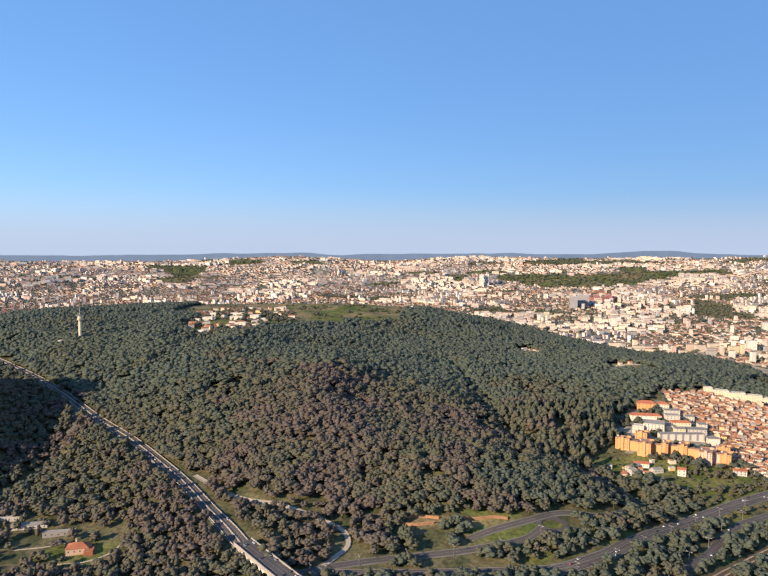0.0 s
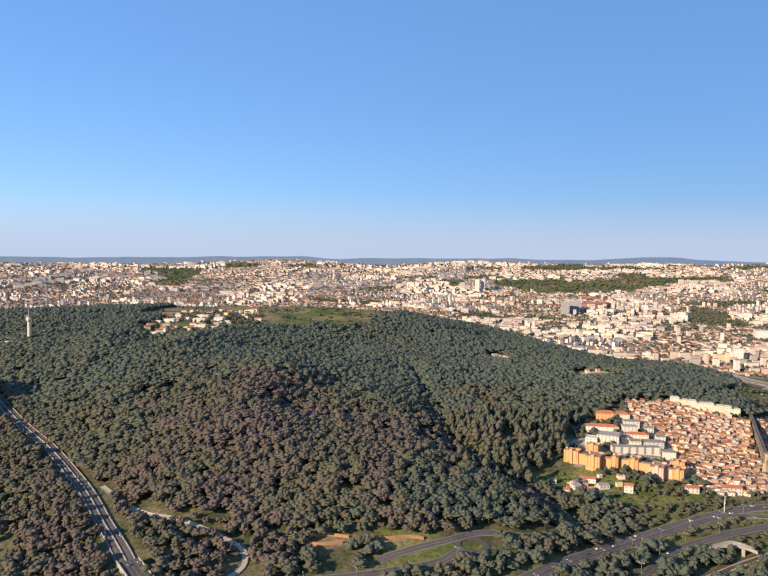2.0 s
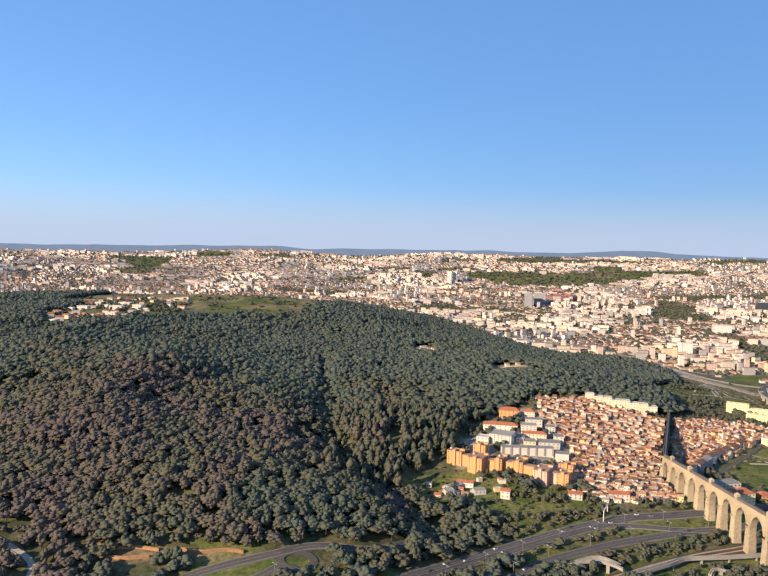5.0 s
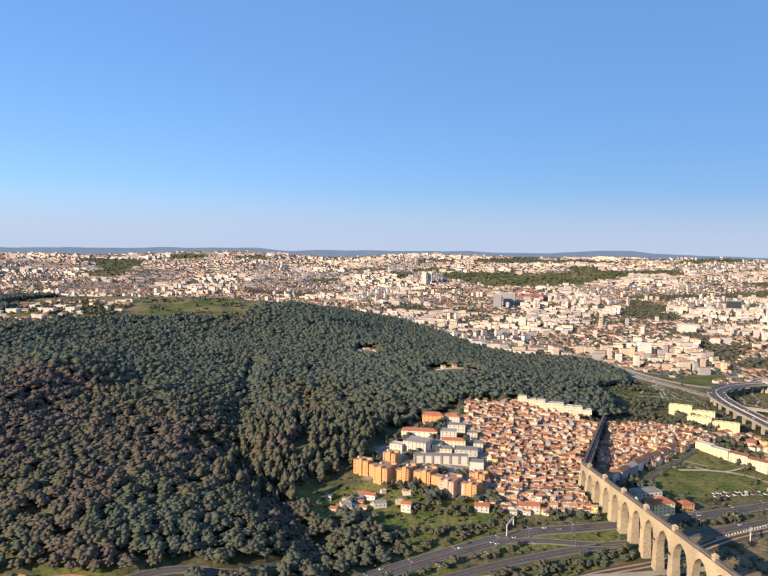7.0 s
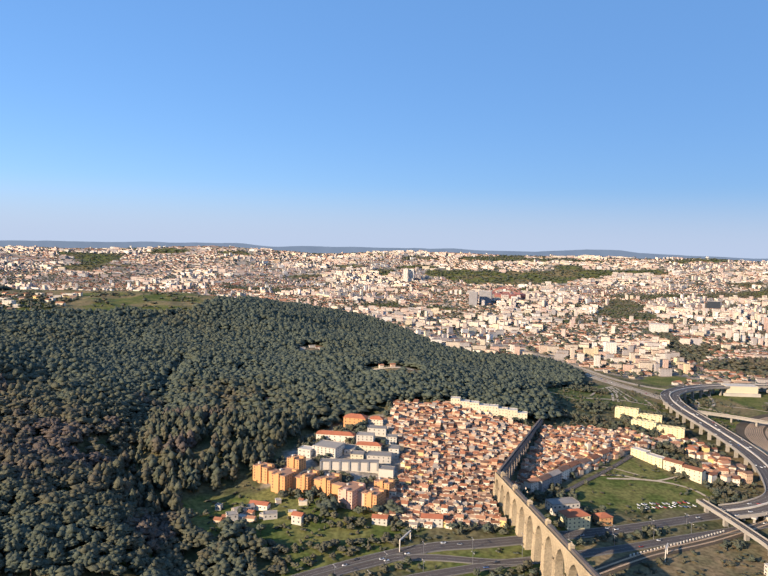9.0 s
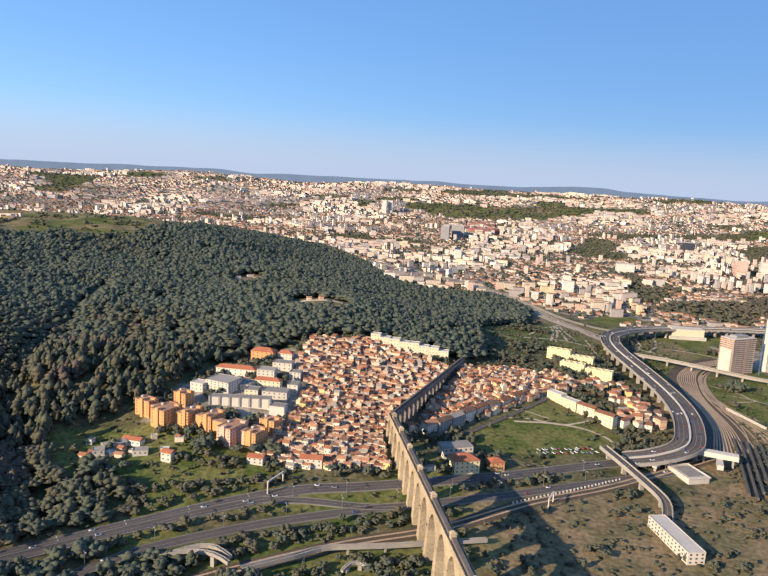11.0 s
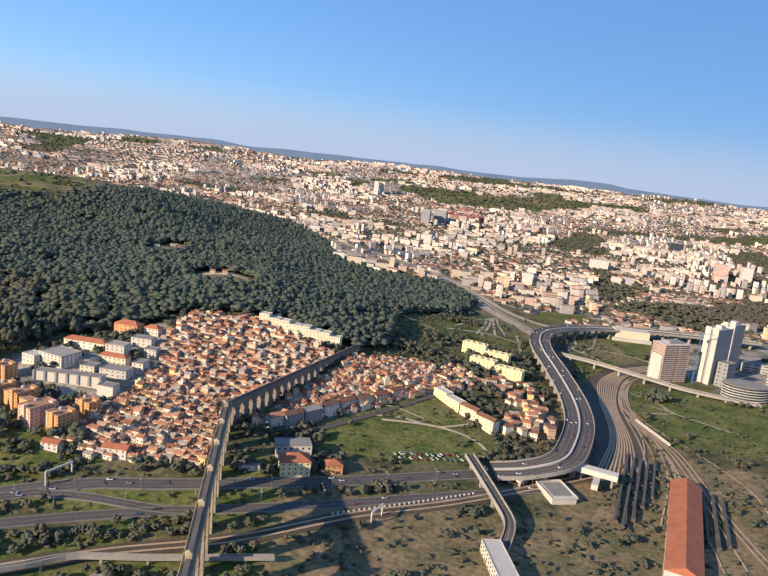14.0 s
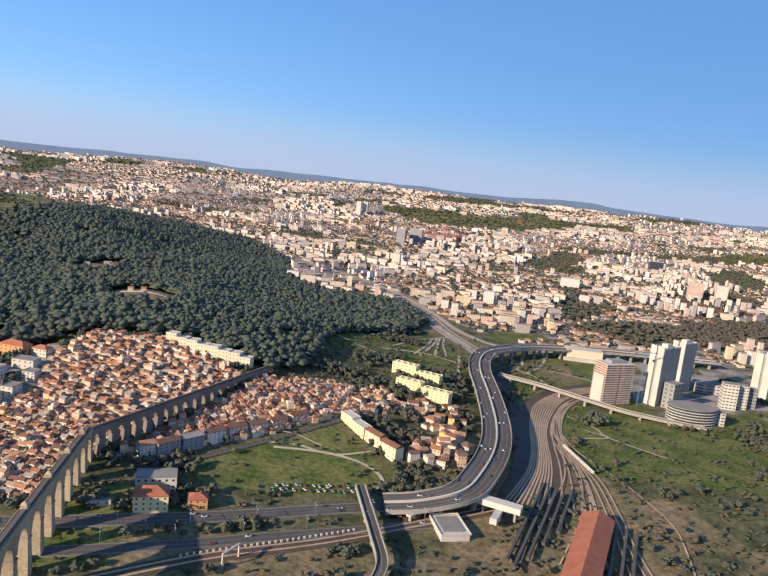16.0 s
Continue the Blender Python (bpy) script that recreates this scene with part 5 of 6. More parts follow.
def slab_tower(cx, cy, turn, w, d, h, floors):
    z = hz(cx, cy)
    ob = thing("tower_block", pose(cx, cy, z, 0, 0, turn), "tall tower block, shade painted grey, with two pale lit end walls", "tower block", "tower pair")
    # Grey walls hold the front's shade in their colour; end walls the lit tone.
    piece("wall", boxes("wall", [(-w / 2, -d / 2, -4, w / 2, d / 2, h)], M_GREYW), ob)
    for s in (-1, 1):
        piece("end_wall", boxes("end_wall", [(-w / 2 - 1.6, s * d * 0.29 - d * 0.21, -4, -w / 2, s * d * 0.29 + d * 0.21, h + 2.2)], M_PALE), ob, label="plain end wall in a pale lit tone")
    V, F = flat_roof(w, d, h, 1.2)
    piece("roof", py_mesh("roof", V, F, M_PALE), ob)
    piece("lift_house", boxes("lift_house", [(-4, -3, h, 4, 3, h + 3.5)], M_WHITE), ob)
    wm = window_mesh(w * 0.16, h / floors * 0.4, M_GREYW)
    for s in range(floors):
        for k in range(3):
            piece("window", wm, ob, pose(-w / 2 + (k + 0.5) * w / 3, -d / 2, (s + 0.55) * h / floors))


slab_tower(848, 923, 35, 28, 14, 57, 18)
slab_tower(894, 979, 35, 22, 14, 53, 17)
slab_tower(998, 995, 36, 26, 18, 46, 14)
block("office_block", 856, 911, 35, 16, 11, 25, M_GREYW, M_ROOFGREY, "dark grey office podium beside the towers", "office block", 6, 3, win=(2, 1.2), sides="fl")
for bx, by, w, d, h, wm, lab in ((922, 930, 14, 10, 26, M_WHITE, "white office slab with dark glazed side"), (938, 936, 10, 10, 24, M_WHITE, "plain white slim office slab"), (952, 942, 8, 10, 20, M_GREYW, "plain grey slim office slab"), (880, 875, 16, 12, 12, M_PALE, "pale apartment block below the towers"), (935, 985, 40, 14, 10, M_PALE, "long pale office block")):
    block("office_block", bx, by, -10, w, d, h, wm, M_ROOFGREY, lab, "office block", max(3, int(h / 3)), 4, win=(w / 6, 1.1), sides="fl")
block("warehouse", 820, 1075, -4, 42, 18, 13, M_CREAM, M_PALE, "wide beige windowless hall by the motorway", "warehouse", extras=(("plinth", [(-25, -13, -2, 23, -9, 4)], M_PALE),))
block("warehouse", 672, 597, 65, 116, 18, 6, M_PALE, M_ROOFRED, "long shed with an orange red roof beside the tracks", "warehouse", 1, 12, "gable", win=(2, 1), sides="f")


def round_office(cx, cy, r, h, floors):
    ob = thing("office_block", pose(cx, cy, hz(cx, cy)), "round glazed office building with pale floor bands", "office block")

    def drum(name, rad, z0, z1, mat):
        n = 28
        V = [(rad * 1.5 * math.cos(k * math.tau / n), rad * math.sin(k * math.tau / n), z) for z in (z0, z1) for k in range(n)]
        F = [(k, (k + 1) % n, n + (k + 1) % n, n + k) for k in range(n)] + [tuple(range(n, 2 * n))]
        return piece(name, py_mesh(name, V, F, mat), ob)
    drum("glazing", r - 0.5, -4, h, M_GLASS)
    for k in range(floors + 1):
        drum("floor_band", r, k * h / floors - 0.35, k * h / floors + 0.4, M_PALE if k < floors else M_ROOFGREY)


round_office(857, 872, 15, 15, 6)

# tower crane by the unfinished block
crane = thing("tower_crane", pose(818, 900, hz(818, 900)), "blue lattice tower crane beside the unfinished tower", "crane")
M_BLUE = material("blue_steel", (0.12, 0.22, 0.42), 0.6, 0.2, 1.0)
piece("mast", boxes("mast", [(-0.5, -0.5, 0, -0.36, -0.36, 56), (0.36, -0.5, 0, 0.5, -0.36, 56), (-0.5, 0.36, 0, -0.36, 0.5, 56), (0.36, 0.36, 0, 0.5, 0.5, 56)] + [(-0.5, -0.5, z, 0.5, 0.5, z + 0.14) for z in range(2, 56, 3)], M_BLUE), crane)
piece("jib", boxes("jib", [(-6, -0.3, 54, 12, 0.3, 54.6)], M_BLUE), crane)
piece("counterweight", boxes("counterweight", [(-6, -0.8, 52.4, -4, 0.8, 54)], M_CONCRETE), crane)

# ---- station ----
station = thing("station_building", pose(606, 626, hz(606, 626), 0, 0, 12), "flat-roofed white railway station building", "station")
piece("wall", boxes("wall", [(-8, -11, -3, 8, 11, 3.2)], M_PALE), station)
V, F = flat_roof(17, 23, 3.2, 0.8)
piece("roof", py_mesh("roof", V, F, M_PALE), station)
piece("roof_well", boxes("roof_well", [(-6, -8, 3.35, 6, 8, 3.8)], M_ROOFGREY), station)
foot = thing("footbridge", pose(632, 648, hz(632, 648), 0, 0, -25), "white covered footbridge over the tracks", "footbridge")
piece("deck", boxes("deck", [(-18, -3.5, 6, 18, 3.5, 9.5)], M_WHITE), foot)
for k in (-14, -4, 6, 15):
    piece("pier", boxes("pier", [(k - 0.6, -1.5, -2, k + 0.6, 1.5, 6)], M_CONCRETE), foot)
piece("stair", boxes("stair", [(4, -16, 2 + 0.5, 8, -3.5, 6)], M_PALE), foot)
for a, o in ((35, 0), (48, 10)):
    rp = thing("ramp", pose(580 + o, 640 - o * 0.4, hz(580, 640), 0, 0, a), "white concrete access ramp by the station", "ramp")
    piece("deck", boxes("deck", [(-10, -1.5, 2.5, 10, 1.5, 3.6)], M_PALE), rp)
    for k in (-8, 0, 8):
        piece("pier", boxes("pier", [(k - 0.4, -0.8, -2, k + 0.4, 0.8, 2.5)], M_CONCRETE), rp)


# ---- viaducts ----
def viaduct(line, half, label, piers, lanes=(), depth=1.6, pier=(1.0, 3.0), mat=None):
    c = spline(line, 4)
    ob = thing("viaduct", Matrix.Identity(4), label, "viaduct")
    ribbon("deck", line, half, 0.0, M_CONCRETE, parent=ob, depth=depth)
    ribbon("roadway", line, half - 0.6, 0.06, mat or M_ASPHALT, parent=ob)
    for o in (-half + 0.25, half - 0.25):
        ribbon("parapet", line, 0.25, 1.0, M_CONCRETE, parent=ob, shift=o, depth=1.0)
    for o in lanes:
        ribbon("lane_line", line, 0.09, 0.12, M_LINE, parent=ob, shift=o)
    for k in range(piers // 2, len(c) - 1, piers):
        x, y, z = c[k]
        g = hz(x, y)
        if z - depth - g < 1.5:
            continue
        d = c[k + 1] - c[k - 1]
        a = math.degrees(math.atan2(d[1], d[0]))
        for o in ((-half * 0.55, half * 0.55) if half > 5 else (0,)):
            piece("pier", boxes("pier", [(-pier[0], o - pier[1] / 2, -3, pier[0], o + pier[1] / 2, z - depth - g)], M_CONCRETE), ob, pose(x, y, g, 0, 0, a))
    return ob


viaduct(VIADUCT, 10.8, "wide curving motorway viaduct on concrete piers", 5, (-7.4, -4.2, 4.2, 7.4))
ribbon("central_barrier", VIADUCT, 0.6, 1.2, M_PALE, label="pale barrier along the middle of the viaduct", category="barrier", depth=1.15)
viaduct(OVERPASS_E, 3.2, "narrow concrete road bridge over the rail yard", 6, (0,))
viaduct(OVERPASS_S, 3.0, "concrete road bridge over the railway by the station", 5, (0,))
viaduct(RAMP_S, 1.3, "pale concrete ramp bridge rising over the railway", 5, mat=M_CONCRETE, depth=0.9, pier=(0.5, 1.0))
viaduct([(284, 502, 20.5), (299, 505, 22), (312, 503, 22), (320, 499, 20)], 1.0, "pale arched footbridge over the slip road", 4, mat=M_PALE, depth=0.8)
viaduct([(292, 506, 20.5), (304, 510, 22), (312, 509, 22), (320, 504, 20)], 1.0, "pale arched footbridge over the slip road", 4, mat=M_PALE, depth=0.8)
viaduct([(374, 500, 17), (378, 504, 18.5), (383, 505, 18.5), (388, 502, 17)], 0.8, "short pale arched walkway on the grass", 3, mat=M_PALE, depth=0.6)
# arched bridge of the western motorway
BR = [(-96, 452, 31.0), (-70, 416, 31.5), (-40, 376, 31.5), (30, 284, 31.0)]
br = viaduct(BR, 6.6, "cream concrete arched motorway viaduct over the valley", 99, (-3.2, 3.2, 0))
c = spline(BR, 2)
for o in (-5.6, 5.6):
    for k in range(4, len(c) - 8, 8):
        x, y, z = c[k]
        d = (c[k + 4] - c[k])
        L = float(np.linalg.norm(d[:2])) * 2
        a = math.degrees(math.atan2(d[1], d[0]))
        nx_, ny_ = math.sin(radians(a)), -math.cos(radians(a))
        n, V = 10, []
        for yy in (-0.6, 0.6):
            for i in range(n + 1):
                f = i / n
                V += [(f * L, yy, -1.6), (f * L, yy, -1.6 - 0.5 - 5.5 * (2 * f - 1) ** 2)]
        F = []
        for i in range(n):
            a0, b0 = 2 * i, 2 * (n + 1) + 2 * i
            F += [(a0, a0 + 1, a0 + 3, a0 + 2), (b0, b0 + 2, b0 + 3, b0 + 1), (a0 + 1, b0 + 1, b0 + 3, a0 + 3)]
        piece("arch", py_mesh("arch", V, F, M_PALE), br, pose(x + nx_ * o, y + ny_ * o, z, 0, 0, a))
        piece("pier", boxes("pier", [(-1.0, -1.2, -25, 1.0, 1.2, -1.6)], M_PALE), br, pose(x + nx_ * o, y + ny_ * o, z, 0, 0, a))


# ---- aqueduct ----
def pointed(span, spring, crown_z, n, point):
    """Half-profiles of an arch: x from -span/2 to span/2 with its height."""
    xs = np.linspace(-1, 1, 2 * n + 1)
    if point:
        zs = np.sqrt(np.clip(1 - ((np.abs(xs) + 0.35) / 1.35) ** 2, 0, 1)) / math.sqrt(1 - (0.35 / 1.35) ** 2)
    else:
        zs = np.sqrt(1 - xs ** 2)
    return [(x * span / 2, spring + z * (crown_z - spring)) for x, z in zip(xs, zs)]


aq = thing("aqueduct", Matrix.Identity(4), "tall pale limestone aqueduct with pointed arches over the valley", "aqueduct")


def bay(p0, p1, top, thick, pier_w, crown_drop, point, stone):
    """One bay from pier middle p0 to p1: a pier at p0 and the wall over the arch."""
    (x0, y0), (x1, y1) = p0, p1
    L, a = math.hypot(x1 - x0, y1 - y0), math.degrees(math.atan2(y1 - y0, x1 - x0))
    span, h = L - pier_w, thick / 2
    crown_z = -crown_drop
    spring = crown_z - span * (0.78 if point else 0.5)
    prof = pointed(span, spring, crown_z, 6, point)
    V, F = [], []
    mid = L / 2
    edge = [(-L / 2, spring)] + prof + [(L / 2, spring)]
    n = len(edge)
    for yy in (-h, h):
        for ex, ez in edge:
            V += [(mid + ex, yy, ez), (mid + ex, yy, 0.0)]
    k = 2 * n
    for i in range(n - 1):
        a0, b0 = 2 * i, k + 2 * i
        F += [(a0, a0 + 2, a0 + 3, a0 + 1), (b0, b0 + 1, b0 + 3, b0 + 2), (a0, b0, b0 + 2, a0 + 2), (a0 + 1, a0 + 3, b0 + 3, b0 + 1)]
    m = pose(x0, y0, top, 0, 0, a)
    piece("arch", py_mesh("arch", V, F, stone), aq, m)
    ground = min(hz(x0, y0), hz(x1, y1)) - top - 3
    w, t2, g = pier_w / 2, h, ground
    fw, ft = w * 1.25, h * 1.35
    V = [(-fw, -ft, g), (fw, -ft, g), (fw, ft, g), (-fw, ft, g), (-w, -t2 - 0.003, spring), (w, -t2 - 0.003, spring), (w, t2 + 0.003, spring), (-w, t2 + 0.003, spring)]
    piece("pier", py_mesh("pier", V, BOX_F, stone), aq, m)
    piece("impost", boxes("impost", [(-w - 0.3, -h - 0.3, spring - 0.6, w + 0.3, h + 0.3, spring)], stone), aq, m)
    piece("walkway", boxes("walkway", [(0, -h - 0.25, 0.003, L, h + 0.25, 0.5)], stone), aq, m)
    piece("channel", boxes("channel", [(0, -h * 0.42, 0.5, L, h * 0.42, 2.2)], M_CHANNEL_SHADE), aq, m)
    for s in (-1, 1):
        piece("parapet", boxes("parapet", [(0, s * (h + 0.1) - 0.15, 0.5, L, s * (h + 0.1) + 0.15, 1.2)], stone), aq, m)


# tall leg over the valley
kink, far_s = np.array((403.0, 641.0)), np.array((441.0, 330.0))
leg = far_s - kink
LEN = float(np.linalg.norm(leg))
leg /= LEN
s, spans, stops_ = 0.0, [11, 12, 13, 13.5, 14, 14.5, 15, 15.5, 17, 19, 19, 18, 17, 16, 15, 15, 14, 14, 13, 12], [0.0]
for sp in spans:
    if s + sp < LEN:
        s += sp
        stops_.append(s)
for i in range(len(stops_) - 1):
    bay(kink + leg * stops_[i], kink + leg * stops_[i + 1], 47.0, 4.6, 4.4, 2.6, True, M_STONE)
    if i % 2 == 1:
        px, py = kink + leg * stops_[i]
        tur = piece("ventilation_turret", boxes("ventilation_turret", [(-1.3, -1.3, 0.5, 1.3, 1.3, 3.6)], M_STONE), aq, pose(px, py, 47, 0, 0, -83))
        Vt = [(-1.6, -1.6, 3.6), (1.6, -1.6, 3.6), (1.6, 1.6, 3.6), (-1.6, 1.6, 3.6), (0, 0, 5.0)]
        piece("cap", py_mesh("cap", Vt, [(3, 2, 1, 0), (0, 1, 4), (1, 2, 4), (2, 3, 4), (3, 0, 4)], M_STONE), tur)
# low leg through the village, its shade put into darker stone
far_n = np.array((480.0, 816.0))
N1 = 20
for i in range(N1):
    bay(kink + (far_n - kink) * i / N1, kink + (far_n - kink) * (i + 1) / N1, 45.6 - 0.17 * i, 2.8, 4.3, 2.4, False, M_STONE_SHADE)

# ---- telecom tower on the hill ----
tt = thing("telecom_tower", pose(-441, 984, hz(-441, 984)), "slender cream concrete telecom tower among the woods", "tower")


def lathe(name, prof, mat, parent, n=14):
    V = [(r * math.cos(k * math.tau / n), r * math.sin(k * math.tau / n), z) for r, z in prof for k in range(n)]
    F = [(i * n + k, i * n + (k + 1) % n, (i + 1) * n + (k + 1) % n, (i + 1) * n + k) for i in range(len(prof) - 1) for k in range(n)]
    return piece(name, py_mesh(name, V, F, mat), parent)


lathe("shaft", [(2.9, -3), (2.4, 6), (2.1, 30)], M_CREAM, tt)
lathe("gallery", [(2.1, 29), (3.8, 32), (3.8, 34), (3.0, 34.2), (3.0, 37), (1.4, 37.2)], M_CREAM, tt)
lathe("platform", [(1.2, 37.2), (5.2, 37.6), (5.2, 38.2), (0.6, 38.3)], M_METAL, tt)
lathe("antenna", [(0.7, 37), (0.5, 44), (0.12, 52)], M_METAL, tt, 8)
lathe("dish", [(0.1, 1.0), (5.0, 2.5), (5.2, 3.4), (0.2, 1.3)], M_WHITE, thing("satellite_dish", pose(-462, 968, hz(-462, 968) + 4, -40, 0, 10), "round white satellite dish beside the tower", "satellite dish"))

# ---- hamlet on the hill ----
hr = np.random.RandomState(21)
HAMLET = [(-400, 1330), (-330, 1400), (-200, 1390), (-165, 1300), (-150, 1200), (-190, 1060), (-215, 955), (-250, 955), (-330, 1080), (-370, 1200)]
n_house = 0
while n_house < 78:
    px, py = -400 + 250 * hr.rand(), 950 + 450 * hr.rand()
    if not inside(px, py, HAMLET):
        continue
    n_house += 1
    flat = hr.rand() < 0.35
    block("cottage", px, py, hr.rand() * 60 - 30, 6 + 7 * hr.rand(), 5 + 3 * hr.rand(), 3 + 3 * hr.rand(), M_WHITE if flat else M_WALLS, M_PALE if flat else M_TILES,
          "white flat-roofed house on the hilltop" if flat else "plastered house with tiled roof on the hilltop", "house", style="flat" if flat else "gable", group="hilltop hamlet")
for bx, by, w, d, h in ((-256, 1180, 22, 9, 7), (-226, 1192, 16, 10, 9), (-272, 1262, 24, 10, 6), (-228, 1092, 14, 8, 6), (-242, 1068, 12, 8, 5), (-208, 1356, 20, 9, 6), (-300, 1160, 18, 9, 6)):
    block("building", bx, by, -12, w, d, h, M_WHITE, M_PALE, "large white flat-roofed building on the hilltop", "building", 2, 5, sides="f")
x, y = scatter(-410, -140, 950, 1400, 13)
k = inside(x, y, HAMLET) & (wavy(x, y, 40) > 0.45)
x, y = x[k], y[k]
forest("hamlet_trees", x, y, 5 + 4 * rs.rand(len(x)), 4 + 3 * rs.rand(len(x)), 0.3 + 0.6 * rs.rand(len(x)), MID_CROWNS, "scattered trees between hilltop houses")
# pale ruins and small huts in the clearings
for px, py, w in ((222, 1080, 7), (232, 1118, 9), (246, 1100, 6), (255, 1060, 8)):
    block("hut", px, py, 20, w, 4, 3.0, M_PALE, M_CONCRETE, "pale ruined hut in a clearing of the wood", "hut", group="ruined huts")
for px, py in ((325, 930), (338, 928), (240, 1110), (248, 1095), (213, 818), (-105, 745)):
    block("hut", px, py, 15, 5, 4, 2.6, M_WALLS, M_TILES, "small plastered hut with tiled roof in a clearing", "hut", style="gable")
for line in ([(2, 487), (14, 486), (27, 487), (40, 485)], [(52, 486), (66, 484), (80, 486), (90, 485)], [(8, 480), (20, 478), (36, 480)]):
    ribbon("retaining_wall", line, 0.4, 1.8, M_EARTH, label="low orange stone retaining wall at the wood's foot", category="retaining wall", depth=2.6)
ribbon("bare_earth", [(312, 926), (335, 922), (362, 924)], 2.2, 0.5, M_DIRT, label="pale bare earth track in the wood", category="earth clearing")

# roundabout
ra = [(122 + 10 * math.cos(k * math.tau / 16), 483 + 7 * math.sin(k * math.tau / 16)) for k in range(17)]
ribbon("roundabout", ra, 2.2, 0.6, M_ASPHALT, label="small roundabout with a grass island", category="roundabout", step=2)


# ---- city ----
M_FLATC = material("city_block_roofing", (0.28, 0.215, 0.165), 0.9, 0.4, 0.3, spread=0.3)


def city():
    """Districts of low tiled houses, slabs, towers and halls on a loosely turned grid; the nearest as things, the rest joined."""
    r = np.random.RandomState(5)
    rows = []
    for y0, y1, gap in ((1110, 1700, 9.0), (1700, 2300, 11.5), (2300, 3100, 15.0), (3100, 4680, 18.5)):
        a, b = np.meshgrid(np.arange(-3400, 4400, gap), np.arange(y0, y1, gap * 0.95))
        a, b = a.ravel(), b.ravel()
        a, b = a + (r.rand(len(a)) - 0.5) * gap * 0.5, b + (r.rand(len(b)) - 0.5) * gap * 0.5
        k = city_zone(a, b) & ~park_zone(a, b) & off_road(a, b, 6) & (a > -0.60 * b - 60) & (a < 0.62 * b + 560) & (np.hypot(a - 300, b - 150) < 4650)
        k &= r.rand(len(a)) < np.clip(0.12 + 1.05 * smooth(0.28, 0.66, 0.55 * wavy(a + 13, b, 62) + 0.45 * wavy(a, b + 91, 27)), 0, 0.80)
        rows.append(np.stack([a[k], b[k], np.full(k.sum(), gap)], 1))
    P = np.vstack(rows)
    n = len(P)
    ang = np.round(wavy(P[:, 0], P[:, 1], 260) * 4) * 24 - 48 + (r.rand(n) - 0.5) * 8
    high, wide, u = wavy(P[:, 0] + 400, P[:, 1], 150), wavy(P[:, 0], P[:, 1] + 700, 120), r.rand(n)
    cluster = dist_line(P[:, 0], P[:, 1], [(1190, 1600), (1330, 1800), (1540, 2260)]) < 95
    tower = (u < 0.024) | ((high > 0.64) & (u < 0.13)) | (cluster & (u < 0.40))
    slab = ~tower & (high > np.where(P[:, 1] < 1330, 0.66, np.where(P[:, 1] < 2500, 0.50, 0.54))) & (u < 0.34)
    terrace = ~tower & ~slab & (r.rand(n) < 0.20)
    hall = ~tower & ~slab & (wide < 0.12) & (u < 0.35) | (u > 0.995)
    grow = np.clip(P[:, 2] / 12.0, 0.95, 1.5)
    w = np.where(tower, 6.5 + 2.5 * r.rand(n), np.where(slab, 11 + 14 * r.rand(n), np.where(hall, 15 + 14 * r.rand(n), np.where(terrace, 12 + 12 * r.rand(n), 4.8 + 4.2 * r.rand(n))))) * grow
    d = np.where(tower, 6.5 + 2.0 * r.rand(n), np.where(slab, 5.5 + 2.0 * r.rand(n), np.where(hall, 8 + 7 * r.rand(n), 4.4 + 2.4 * r.rand(n)))) * grow
    h = np.where(tower, 13 + 10 * r.rand(n), np.where(slab, 7.5 + 8 * r.rand(n), np.where(hall, 3.5 + 2.5 * r.rand(n), 2.6 + 2.8 * r.rand(n) ** 1.5))) * np.clip(grow, 1.0, 1.15) * np.where(tower, 1 - 0.35 * smooth(2600, 3600, P[:, 1]), 1.0)
    # the largest claim their ground first; what would stand in them is left out
    taken, keep = set(), []
    for k in np.argsort(-(w * d)):
        c, s_ = math.cos(radians(ang[k])), math.sin(radians(ang[k]))
        m = 1.0 if P[k, 1] < 2400 else 0.6
        cells = {(int((P[k, 0] + (i * c - j * s_)) // 4.5), int((P[k, 1] + (i * s_ + j * c)) // 4.5)) for i in np.arange(-w[k] / 2 * m, w[k] / 2 * m + 2, 4.0) for j in np.arange(-d[k] / 2 * m, d[k] / 2 * m + 2, 4.0)}
        if len(cells & taken) > 0.12 * len(cells):
            continue
        taken |= cells
        keep.append(int(k))
    keep = np.array(sorted(keep))
    P, ang, tower, slab, hall, w, d, h = P[keep], ang[keep], tower[keep], slab[keep], hall[keep], w[keep], d[keep], h[keep]
    slab = slab | tower
    n = len(P)
    red = ~slab & ~hall & (r.rand(n) < 0.86)
    Z = height(P[:, 0], P[:, 1])
    near = sorted(np.where(P[:, 1] < 1700)[0], key=lambda k: math.hypot(P[k, 0] - 700, P[k, 1] - 1000))[:280]
    first = set(int(k) for k in near)
    V, F, MI = [], [], []
    for k in range(n):
        hw, hd, hh = w[k] / 2, d[k] / 2, h[k]
        if k in first:
            block("city_building", P[k, 0], P[k, 1], ang[k], w[k], d[k], hh, M_WALLS_C, M_TILES if red[k] else M_FLATC,
                  ("plastered city house with terracotta hipped roof" if red[k] else "tall pale plastered apartment slab with flat roof" if slab[k] else "low pale plastered block with flat roof"), "building", style="hip" if red[k] else "flat", group="city blocks")
            continue
        c, s_ = math.cos(radians(ang[k])), math.sin(radians(ang[k]))
